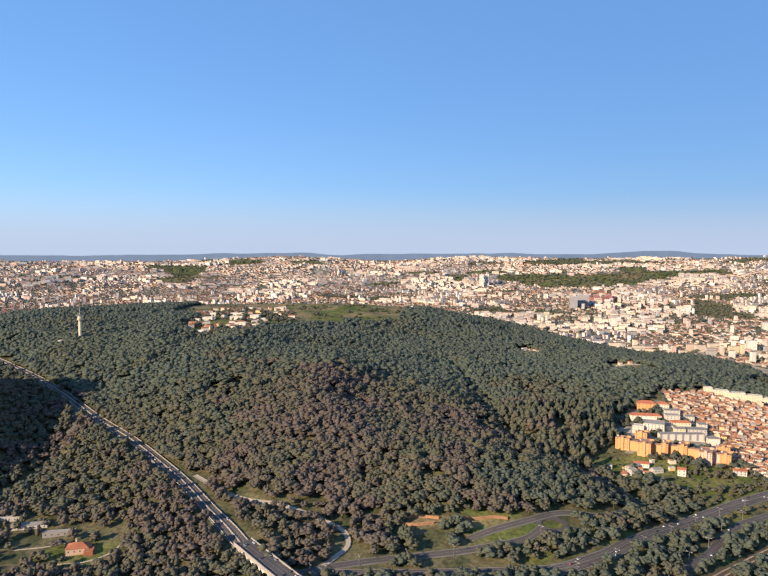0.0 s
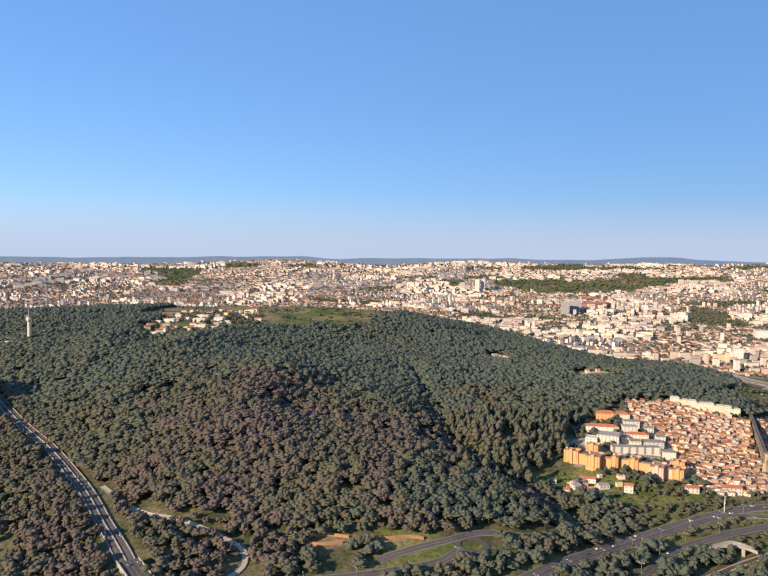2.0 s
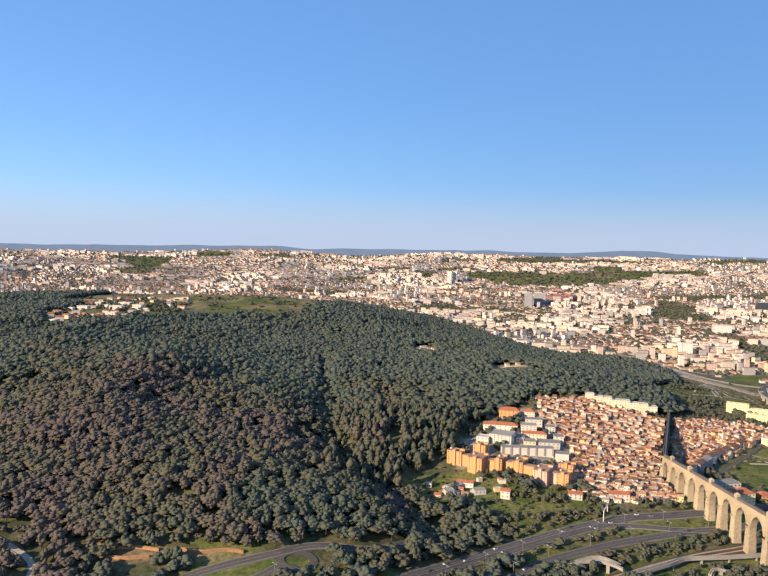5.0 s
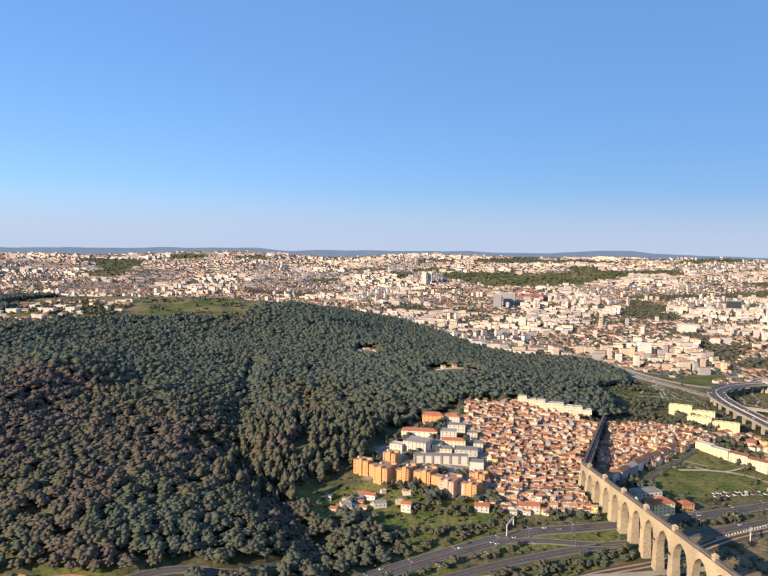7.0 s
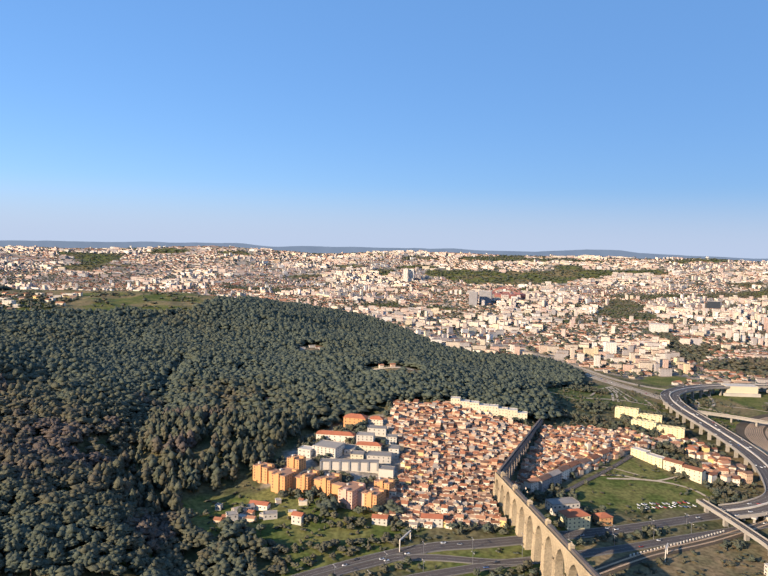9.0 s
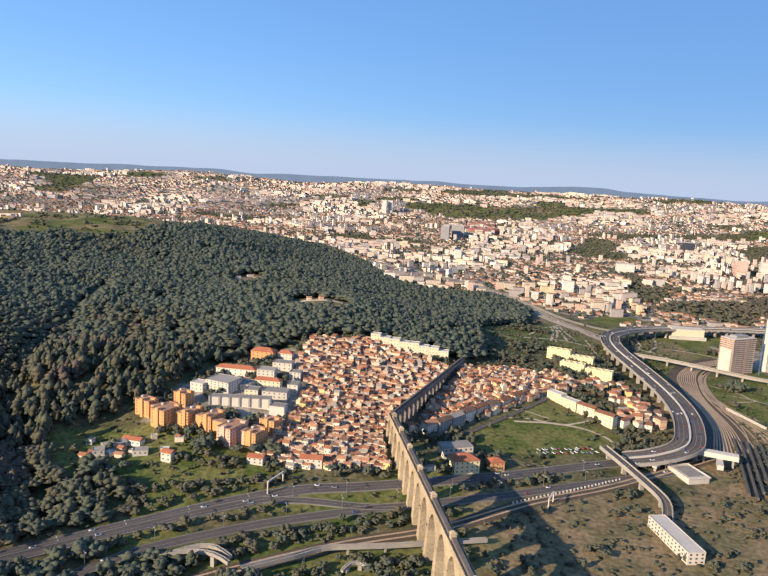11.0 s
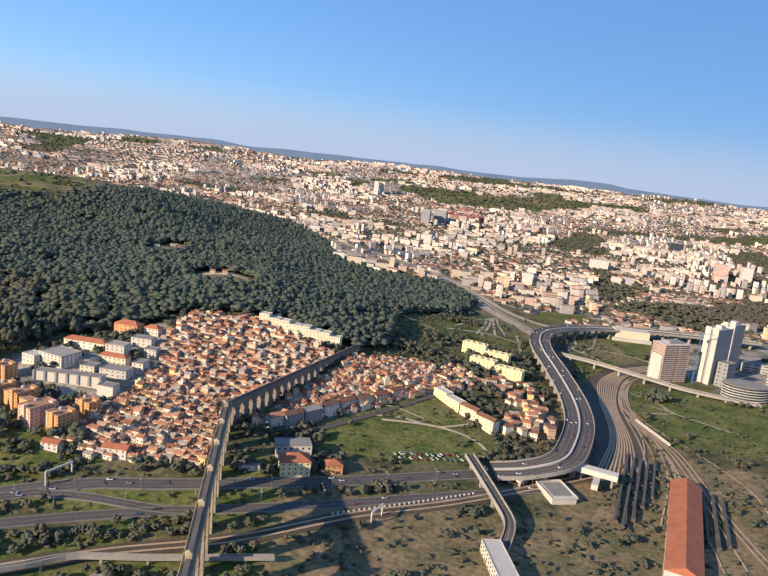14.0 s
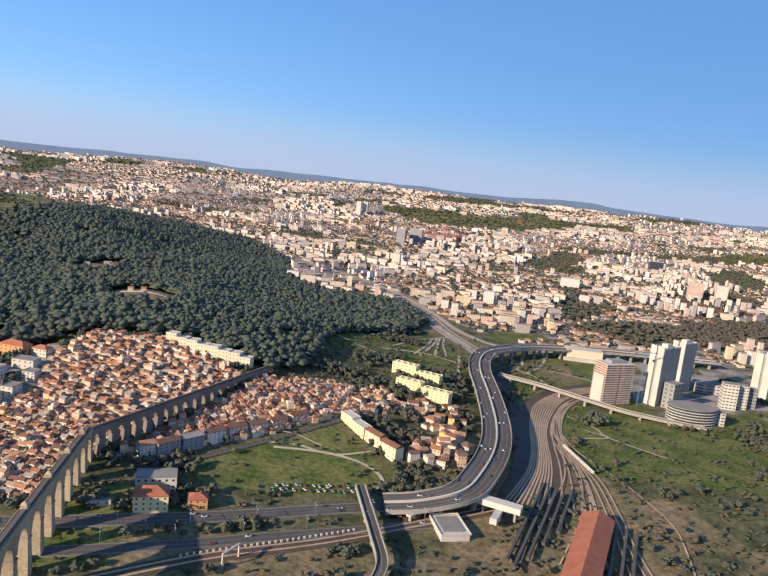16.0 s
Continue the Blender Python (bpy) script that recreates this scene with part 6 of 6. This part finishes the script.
        if red[k]:
            vr, fr = hip_roof(w[k], d[k], hh, min(w[k], d[k]) * 0.26)
        else:
            vr, fr = box_v(-hw - 0.1, -hd - 0.1, hh, hw + 0.1, hd + 0.1, hh + 0.5), BOX_F
        for vs, fs, mi in ((box_v(-hw, -hd, -5, hw, hd, hh), BOX_F[2:], 0), (vr, fr, 1 if red[k] else 2)):
            b0 = len(V)
            V += [(x * c - y * s_ + P[k, 0], x * s_ + y * c + P[k, 1], z + Z[k]) for x, y, z in vs]
            F += [tuple(i + b0 for i in f) for f in fs]
            MI += [mi] * len(fs)
    tagged(new("city_buildings", py_mesh("city_buildings", V, F, [M_WALLS_I, M_TILES_I, M_CITYROOF], MI)), "sprawling city of pale and pinkish blocks with tiled roofs", "buildings", kind="stuff")


city()

# stadium with its red stands
st = thing("stadium", pose(800, 2560, hz(800, 2560), 0, 0, -15), "large stadium with red stands and roof arches", "stadium")
M_REDST = material("red_stand", (0.28, 0.12, 0.10), 0.7, 0.2, 0.3)
for nm, prof, mt in (("stand", [(62, 0), (64, 16), (50, 20), (44, 17), (34, 2)], M_REDST), ("pitch", [(34, 1.5), (0.1, 1.5)], M_GROUND)):
    n = 28
    Vs = [(1.25 * rr * math.cos(k * math.tau / n), rr * math.sin(k * math.tau / n), z) for rr, z in prof for k in range(n)]
    Fs = [(i * n + k, i * n + (k + 1) % n, (i + 1) * n + (k + 1) % n, (i + 1) * n + k) for i in range(len(prof) - 1) for k in range(n)]
    piece(nm, py_mesh(nm, Vs, Fs, mt), st)
for a in (0, 90, 180, 270):
    Va = []
    for k in range(13):
        f = k / 12 * 2 - 1
        for o in (0, 2.5):
            Va += [(f * 55, -52 + o, 14 + 22 * (1 - f * f)), (f * 55, -52 + o, 17 + 22 * (1 - f * f))]
    Fa = []
    for k in range(12):
        b0 = 4 * k
        Fa += [(b0, b0 + 4, b0 + 5, b0 + 1), (b0 + 2, b0 + 3, b0 + 7, b0 + 6), (b0 + 1, b0 + 5, b0 + 7, b0 + 3)]
    piece("roof_arch", py_mesh("roof_arch", Va, Fa, M_REDST), st, pose(0, 0, 0, 0, 0, a))
for bx, by, w, d, h, wm in ((652, 2340, 26, 24, 44, M_GREY_C), (700, 2390, 40, 26, 42, M_GREY_C), (500, 3480, 22, 20, 60, M_WHITE_C), (530, 3500, 22, 20, 58, M_WHITE_C), (620, 1830, 18, 16, 26, M_WHITE_C), (1320, 1830, 30, 20, 34, M_PINK_C), (1280, 1760, 24, 18, 30, M_PINK_C), (1365, 1800, 24, 18, 36, M_WHITE_C), (1480, 2430, 40, 20, 30, M_GLASS), (760, 1400, 18, 14, 24, M_WHITE_C), (1000, 1750, 40, 24, 22, M_WHITE_C)):
    block("tower_block", bx, by, -15, w, d, h, wm, M_PALE, "tall tower block standing over the city", "tower block", group="city towers")

block("warehouse", 160, 2590, -62, 170, 24, 10, M_CREAM, M_PALE, "very long pale hall at the edge of the woods", "warehouse")

# ---- vehicles ----
CAR_B = py_mesh("body", [(-2.0, -0.85, 0.35), (2.0, -0.85, 0.35), (2.0, 0.85, 0.35), (-2.0, 0.85, 0.35), (-2.0, -0.85, 0.95), (2.0, -0.8, 0.85), (2.0, 0.8, 0.85), (-2.0, 0.85, 0.95)], BOX_F, M_CARS)
CAR_C = py_mesh("cabin", [(-1.5, -0.8, 0.93), (0.9, -0.8, 0.9), (0.9, 0.8, 0.9), (-1.5, 0.8, 0.93), (-1.1, -0.65, 1.5), (0.3, -0.65, 1.5), (0.3, 0.65, 1.5), (-1.1, 0.65, 1.5)], BOX_F, M_GLASS)
wv = [(0.33 * math.cos(k * math.tau / 8), yy, 0.33 * math.sin(k * math.tau / 8)) for yy in (-0.12, 0.12) for k in range(8)]
CAR_W = py_mesh("wheel", wv, [(k, (k + 1) % 8, 8 + (k + 1) % 8, 8 + k) for k in range(8)] + [tuple(range(7, -1, -1)), tuple(range(8, 16))], M_TYRE)
car = thing("car", Matrix.Identity(4), "small passenger car on the road", "car", "traffic")
piece("body", CAR_B, car)
piece("cabin", CAR_C, car)
for sx in (-1.25, 1.25):
    for sy in (-0.8, 0.8):
        piece("wheel", CAR_W, car, pose(sx, sy, 0.33))
cr = np.random.RandomState(9)
spots = []
for line, offs, every, lift in ((VIADUCT, (-9, -5.8, -2.6, 2.6, 5.8, 9), 60, 0.08), (MOTORWAY_W, (-4.6, -1.8, 1.8, 4.6), 90, R_LIFT + 0.03), (MAIN_A, (-3.8, -1.4, 1.4, 3.8), 60, R_LIFT + 0.03), (MAIN_N, (-2.6, 0, 2.6), 90, R_LIFT + 0.03), (MAIN_B, (-1.6, 1.6), 140, R_LIFT + 0.03), (BR, (-4.6, 1.8), 24, 0.08), (NORTH_ROAD, (-3, 3), 60, R_LIFT + 0.03)):
    c = spline(line, 2)
    for o in offs:
        k = cr.randint(1, every // 2)
        while k < len(c) - 1:
            d = c[k + 1] - c[k - 1]
            a = math.atan2(d[1], d[0])
            px, py = c[k, 0] + math.sin(a) * o, c[k, 1] - math.cos(a) * o
            z = (c[k, 2] if c.shape[1] > 2 else hz(px, py)) + lift
            spots.append((px, py, z, math.degrees(a) + (180 if o < 0 else 0)))
            k += int(every / 2 * (0.4 + 1.3 * cr.rand()))
first_car = True
CAR_SIZE = Matrix.Scale(0.85, 4)
for px, py, z, a in spots:
    if first_car:
        car.matrix_basis = pose(px, py, z, 0, 0, a) @ CAR_SIZE
        first_car = False
    else:
        copy_thing(car, pose(px, py, z, 0, 0, a) @ CAR_SIZE)
for i in range(26):
    px, py = 506 + 3.6 * (i % 13) + 3 * cr.rand(), 647 + 0.7 * (i % 13) - 5 * (i // 13) + 2 * cr.rand()
    copy_thing(car, pose(px, py, hz(px, py) + 0.45, 0, 0, 100 + 20 * cr.rand()) @ CAR_SIZE)
car["label"] = "small passenger car on the road"

# trains
def train(cx, cy, a, cars, mat, label):
    z = hz(cx, cy) + 0.75
    ob = thing("train", pose(cx, cy, z, 0, 0, a), label, "train", "trains")
    L = 12.0
    n = 5
    prof = [(-0.85, 0.25), (-0.9, 1.5), (-0.6, 2.1), (0.6, 2.1), (0.9, 1.5), (0.85, 0.25)]
    V = [(x, y, z2) for x in (-L / 2 + 0.2, L / 2 - 0.2) for y, z2 in prof]
    F = [(k, 6 + k, 6 + (k + 1) % 6, (k + 1) % 6) for k in range(6)] + [tuple(range(6))[::-1], tuple(range(6, 12))]
    me = py_mesh("carriage", V, F, mat)
    gl = boxes("window_band", [(-L / 2 + 0.8, -0.93, 1.0, L / 2 - 0.8, 0.93, 1.45)], M_GLASS)
    for k in range(cars):
        c = piece("carriage", me, ob, pose((k - (cars - 1) / 2) * L, 0, 0))
        piece("window_band", gl, c)
    return ob


M_TRAIN = material("dark_train_roof", (0.10, 0.095, 0.09), 0.7, 0.4, 0.5)
for k, (off, shift, cars) in enumerate(((0, 0, 9), (4.6, -4, 9), (9.2, 2, 8), (13.8, 10, 6), (18.4, 22, 5))):
    train(654 + off * 0.91 + shift * 0.41, 646 - off * 0.41 + shift * 0.91, 65.8, cars, M_TRAIN, "parked dark train of several carriages in the yard")
for k, cars in enumerate((5, 6, 6, 5)):
    train(688 + 5.2 * k, 617 - 2.2 * k, 66.5, cars, M_TRAIN, "parked dark train beside the orange roofed shed")
train(713, 743, -81, 4, M_WHITE, "short white train on the yard track")
block("depot", 557, 540, 96, 40, 10, 6.5, M_WHITE, M_PALE, "long white stepped building near the road bridge", "depot", 3, 12, win=(1.2, 0.9), sides="fblr")
rail_posts = thing("post_fence", Matrix.Identity(4), "row of short white concrete posts along the slip road", "fence")
PM = boxes("post", [(-0.5, -0.35, -0.5, 0.5, 0.35, 1.6)], M_WHITE)
for k in range(30):
    f = k / 29
    px, py = 474 + f * 80, 574 + f * 40
    piece("post", PM, rail_posts, pose(px, py, hz(px, py), 0, 0, 26))

# street lamps along the valley roads and the viaduct
lamp = thing("street_lamp", Matrix.Identity(4), "tall grey steel street lamp beside the road", "street lamp", "street lamps")
piece("pole", boxes("pole", [(-0.12, -0.12, -1, 0.12, 0.12, 7.5)], M_METAL), lamp)
piece("arm", boxes("arm", [(-1.6, -0.08, 7.3, 1.6, 0.08, 7.5)], M_METAL), lamp)
for s in (-1, 1):
    piece("lamp_head", boxes("lamp_head", [(s * 1.6 - 0.45, -0.2, 7.25, s * 1.6 + 0.45, 0.2, 7.5)], M_PALE), lamp)
lspots = []
for line, o in ((MAIN_A, 6.6), (MAIN_N, 5.4), (MAIN_B, -4.0), (MID_ROAD, 3.6)):
    c = spline(line, 2)
    for k in range(6, len(c) - 1, 16):
        d = c[k + 1] - c[k - 1]
        a = math.atan2(d[1], d[0])
        lspots.append((c[k, 0] + math.sin(a) * o, c[k, 1] - math.cos(a) * o, math.degrees(a) + 90))
for i, (px, py, a) in enumerate(lspots):
    m = pose(px, py, hz(px, py), 0, 0, a)
    if i == 0:
        lamp.matrix_basis = m
    else:
        copy_thing(lamp, m)

# sign gantries
for px, py, a, w in ((333, 573, 62, 16), (497, 575, 60, 12)):
    g = thing("sign_gantry", pose(px, py, hz(px, py), 0, 0, a), "pale steel sign gantry over the carriageway", "sign gantry")
    piece("post", boxes("post", [(-w / 2, -0.3, -1, -w / 2 + 0.6, 0.3, 6.5)], M_PALE), g)
    piece("post", boxes("post", [(w / 2 - 0.6, -0.3, -1, w / 2, 0.3, 6.5)], M_PALE), g)
    piece("beam", boxes("beam", [(-w / 2, -0.4, 6.5, w / 2, 0.4, 7.4)], M_PALE), g)

# far ridge backdrop behind the city; haze blue is painted as its glow
M_RIDGE = bpy.data.materials.new("ridge_haze_glow")
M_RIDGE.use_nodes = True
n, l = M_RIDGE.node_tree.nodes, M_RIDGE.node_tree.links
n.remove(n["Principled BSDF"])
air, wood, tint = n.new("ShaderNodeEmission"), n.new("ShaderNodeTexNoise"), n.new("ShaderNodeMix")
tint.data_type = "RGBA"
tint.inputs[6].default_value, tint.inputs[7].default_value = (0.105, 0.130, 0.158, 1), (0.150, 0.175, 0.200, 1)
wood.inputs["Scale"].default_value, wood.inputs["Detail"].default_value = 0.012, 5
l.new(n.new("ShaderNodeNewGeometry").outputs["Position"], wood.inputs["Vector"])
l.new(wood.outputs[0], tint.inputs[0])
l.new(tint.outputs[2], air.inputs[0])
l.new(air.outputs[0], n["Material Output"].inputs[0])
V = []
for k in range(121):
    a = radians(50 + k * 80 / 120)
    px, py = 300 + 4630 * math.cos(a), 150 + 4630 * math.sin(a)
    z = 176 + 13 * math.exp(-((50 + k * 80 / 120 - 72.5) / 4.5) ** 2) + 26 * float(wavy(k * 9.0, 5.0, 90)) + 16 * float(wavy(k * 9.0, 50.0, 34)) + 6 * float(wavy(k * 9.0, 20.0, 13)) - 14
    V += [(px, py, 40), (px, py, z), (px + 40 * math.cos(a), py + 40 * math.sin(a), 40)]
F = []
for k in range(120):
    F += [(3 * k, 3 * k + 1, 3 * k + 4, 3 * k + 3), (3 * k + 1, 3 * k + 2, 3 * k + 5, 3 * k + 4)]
tagged(new("backdrop", py_mesh("backdrop", V, F, M_RIDGE)), "distant hill backdrop with haze painted as blue grey glow", "hills", kind="structure")

# upright sheet along the horizon, glowing to stand in for pale haze
M_HAZE_SHEET = bpy.data.materials.new("haze_glow_sheet")
M_HAZE_SHEET.use_nodes = True
n, l = M_HAZE_SHEET.node_tree.nodes, M_HAZE_SHEET.node_tree.links
n.remove(n["Principled BSDF"])
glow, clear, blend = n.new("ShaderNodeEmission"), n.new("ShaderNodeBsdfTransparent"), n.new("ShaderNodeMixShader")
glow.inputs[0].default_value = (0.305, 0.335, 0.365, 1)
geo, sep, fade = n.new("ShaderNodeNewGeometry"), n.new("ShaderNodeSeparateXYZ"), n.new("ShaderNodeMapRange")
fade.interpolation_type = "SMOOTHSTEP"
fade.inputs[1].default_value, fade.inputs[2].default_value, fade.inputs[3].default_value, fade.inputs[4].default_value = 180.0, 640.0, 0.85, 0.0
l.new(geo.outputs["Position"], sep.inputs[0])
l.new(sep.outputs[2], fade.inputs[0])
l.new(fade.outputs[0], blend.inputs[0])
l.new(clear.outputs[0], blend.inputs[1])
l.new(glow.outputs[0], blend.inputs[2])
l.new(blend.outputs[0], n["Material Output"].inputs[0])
V, F = [], []
for k in range(121):
    a = radians(40 + k * 100 / 120)
    V += [(300 + 4700 * math.cos(a), 150 + 4700 * math.sin(a), 60), (300 + 4700 * math.cos(a), 150 + 4700 * math.sin(a), 680)]
F = [(2 * k, 2 * k + 2, 2 * k + 3, 2 * k + 1) for k in range(120)]
tagged(new("backdrop", py_mesh("backdrop", V, F, M_HAZE_SHEET)), "pale lavender glowing sheet painted as horizon haze", "haze", kind="structure")
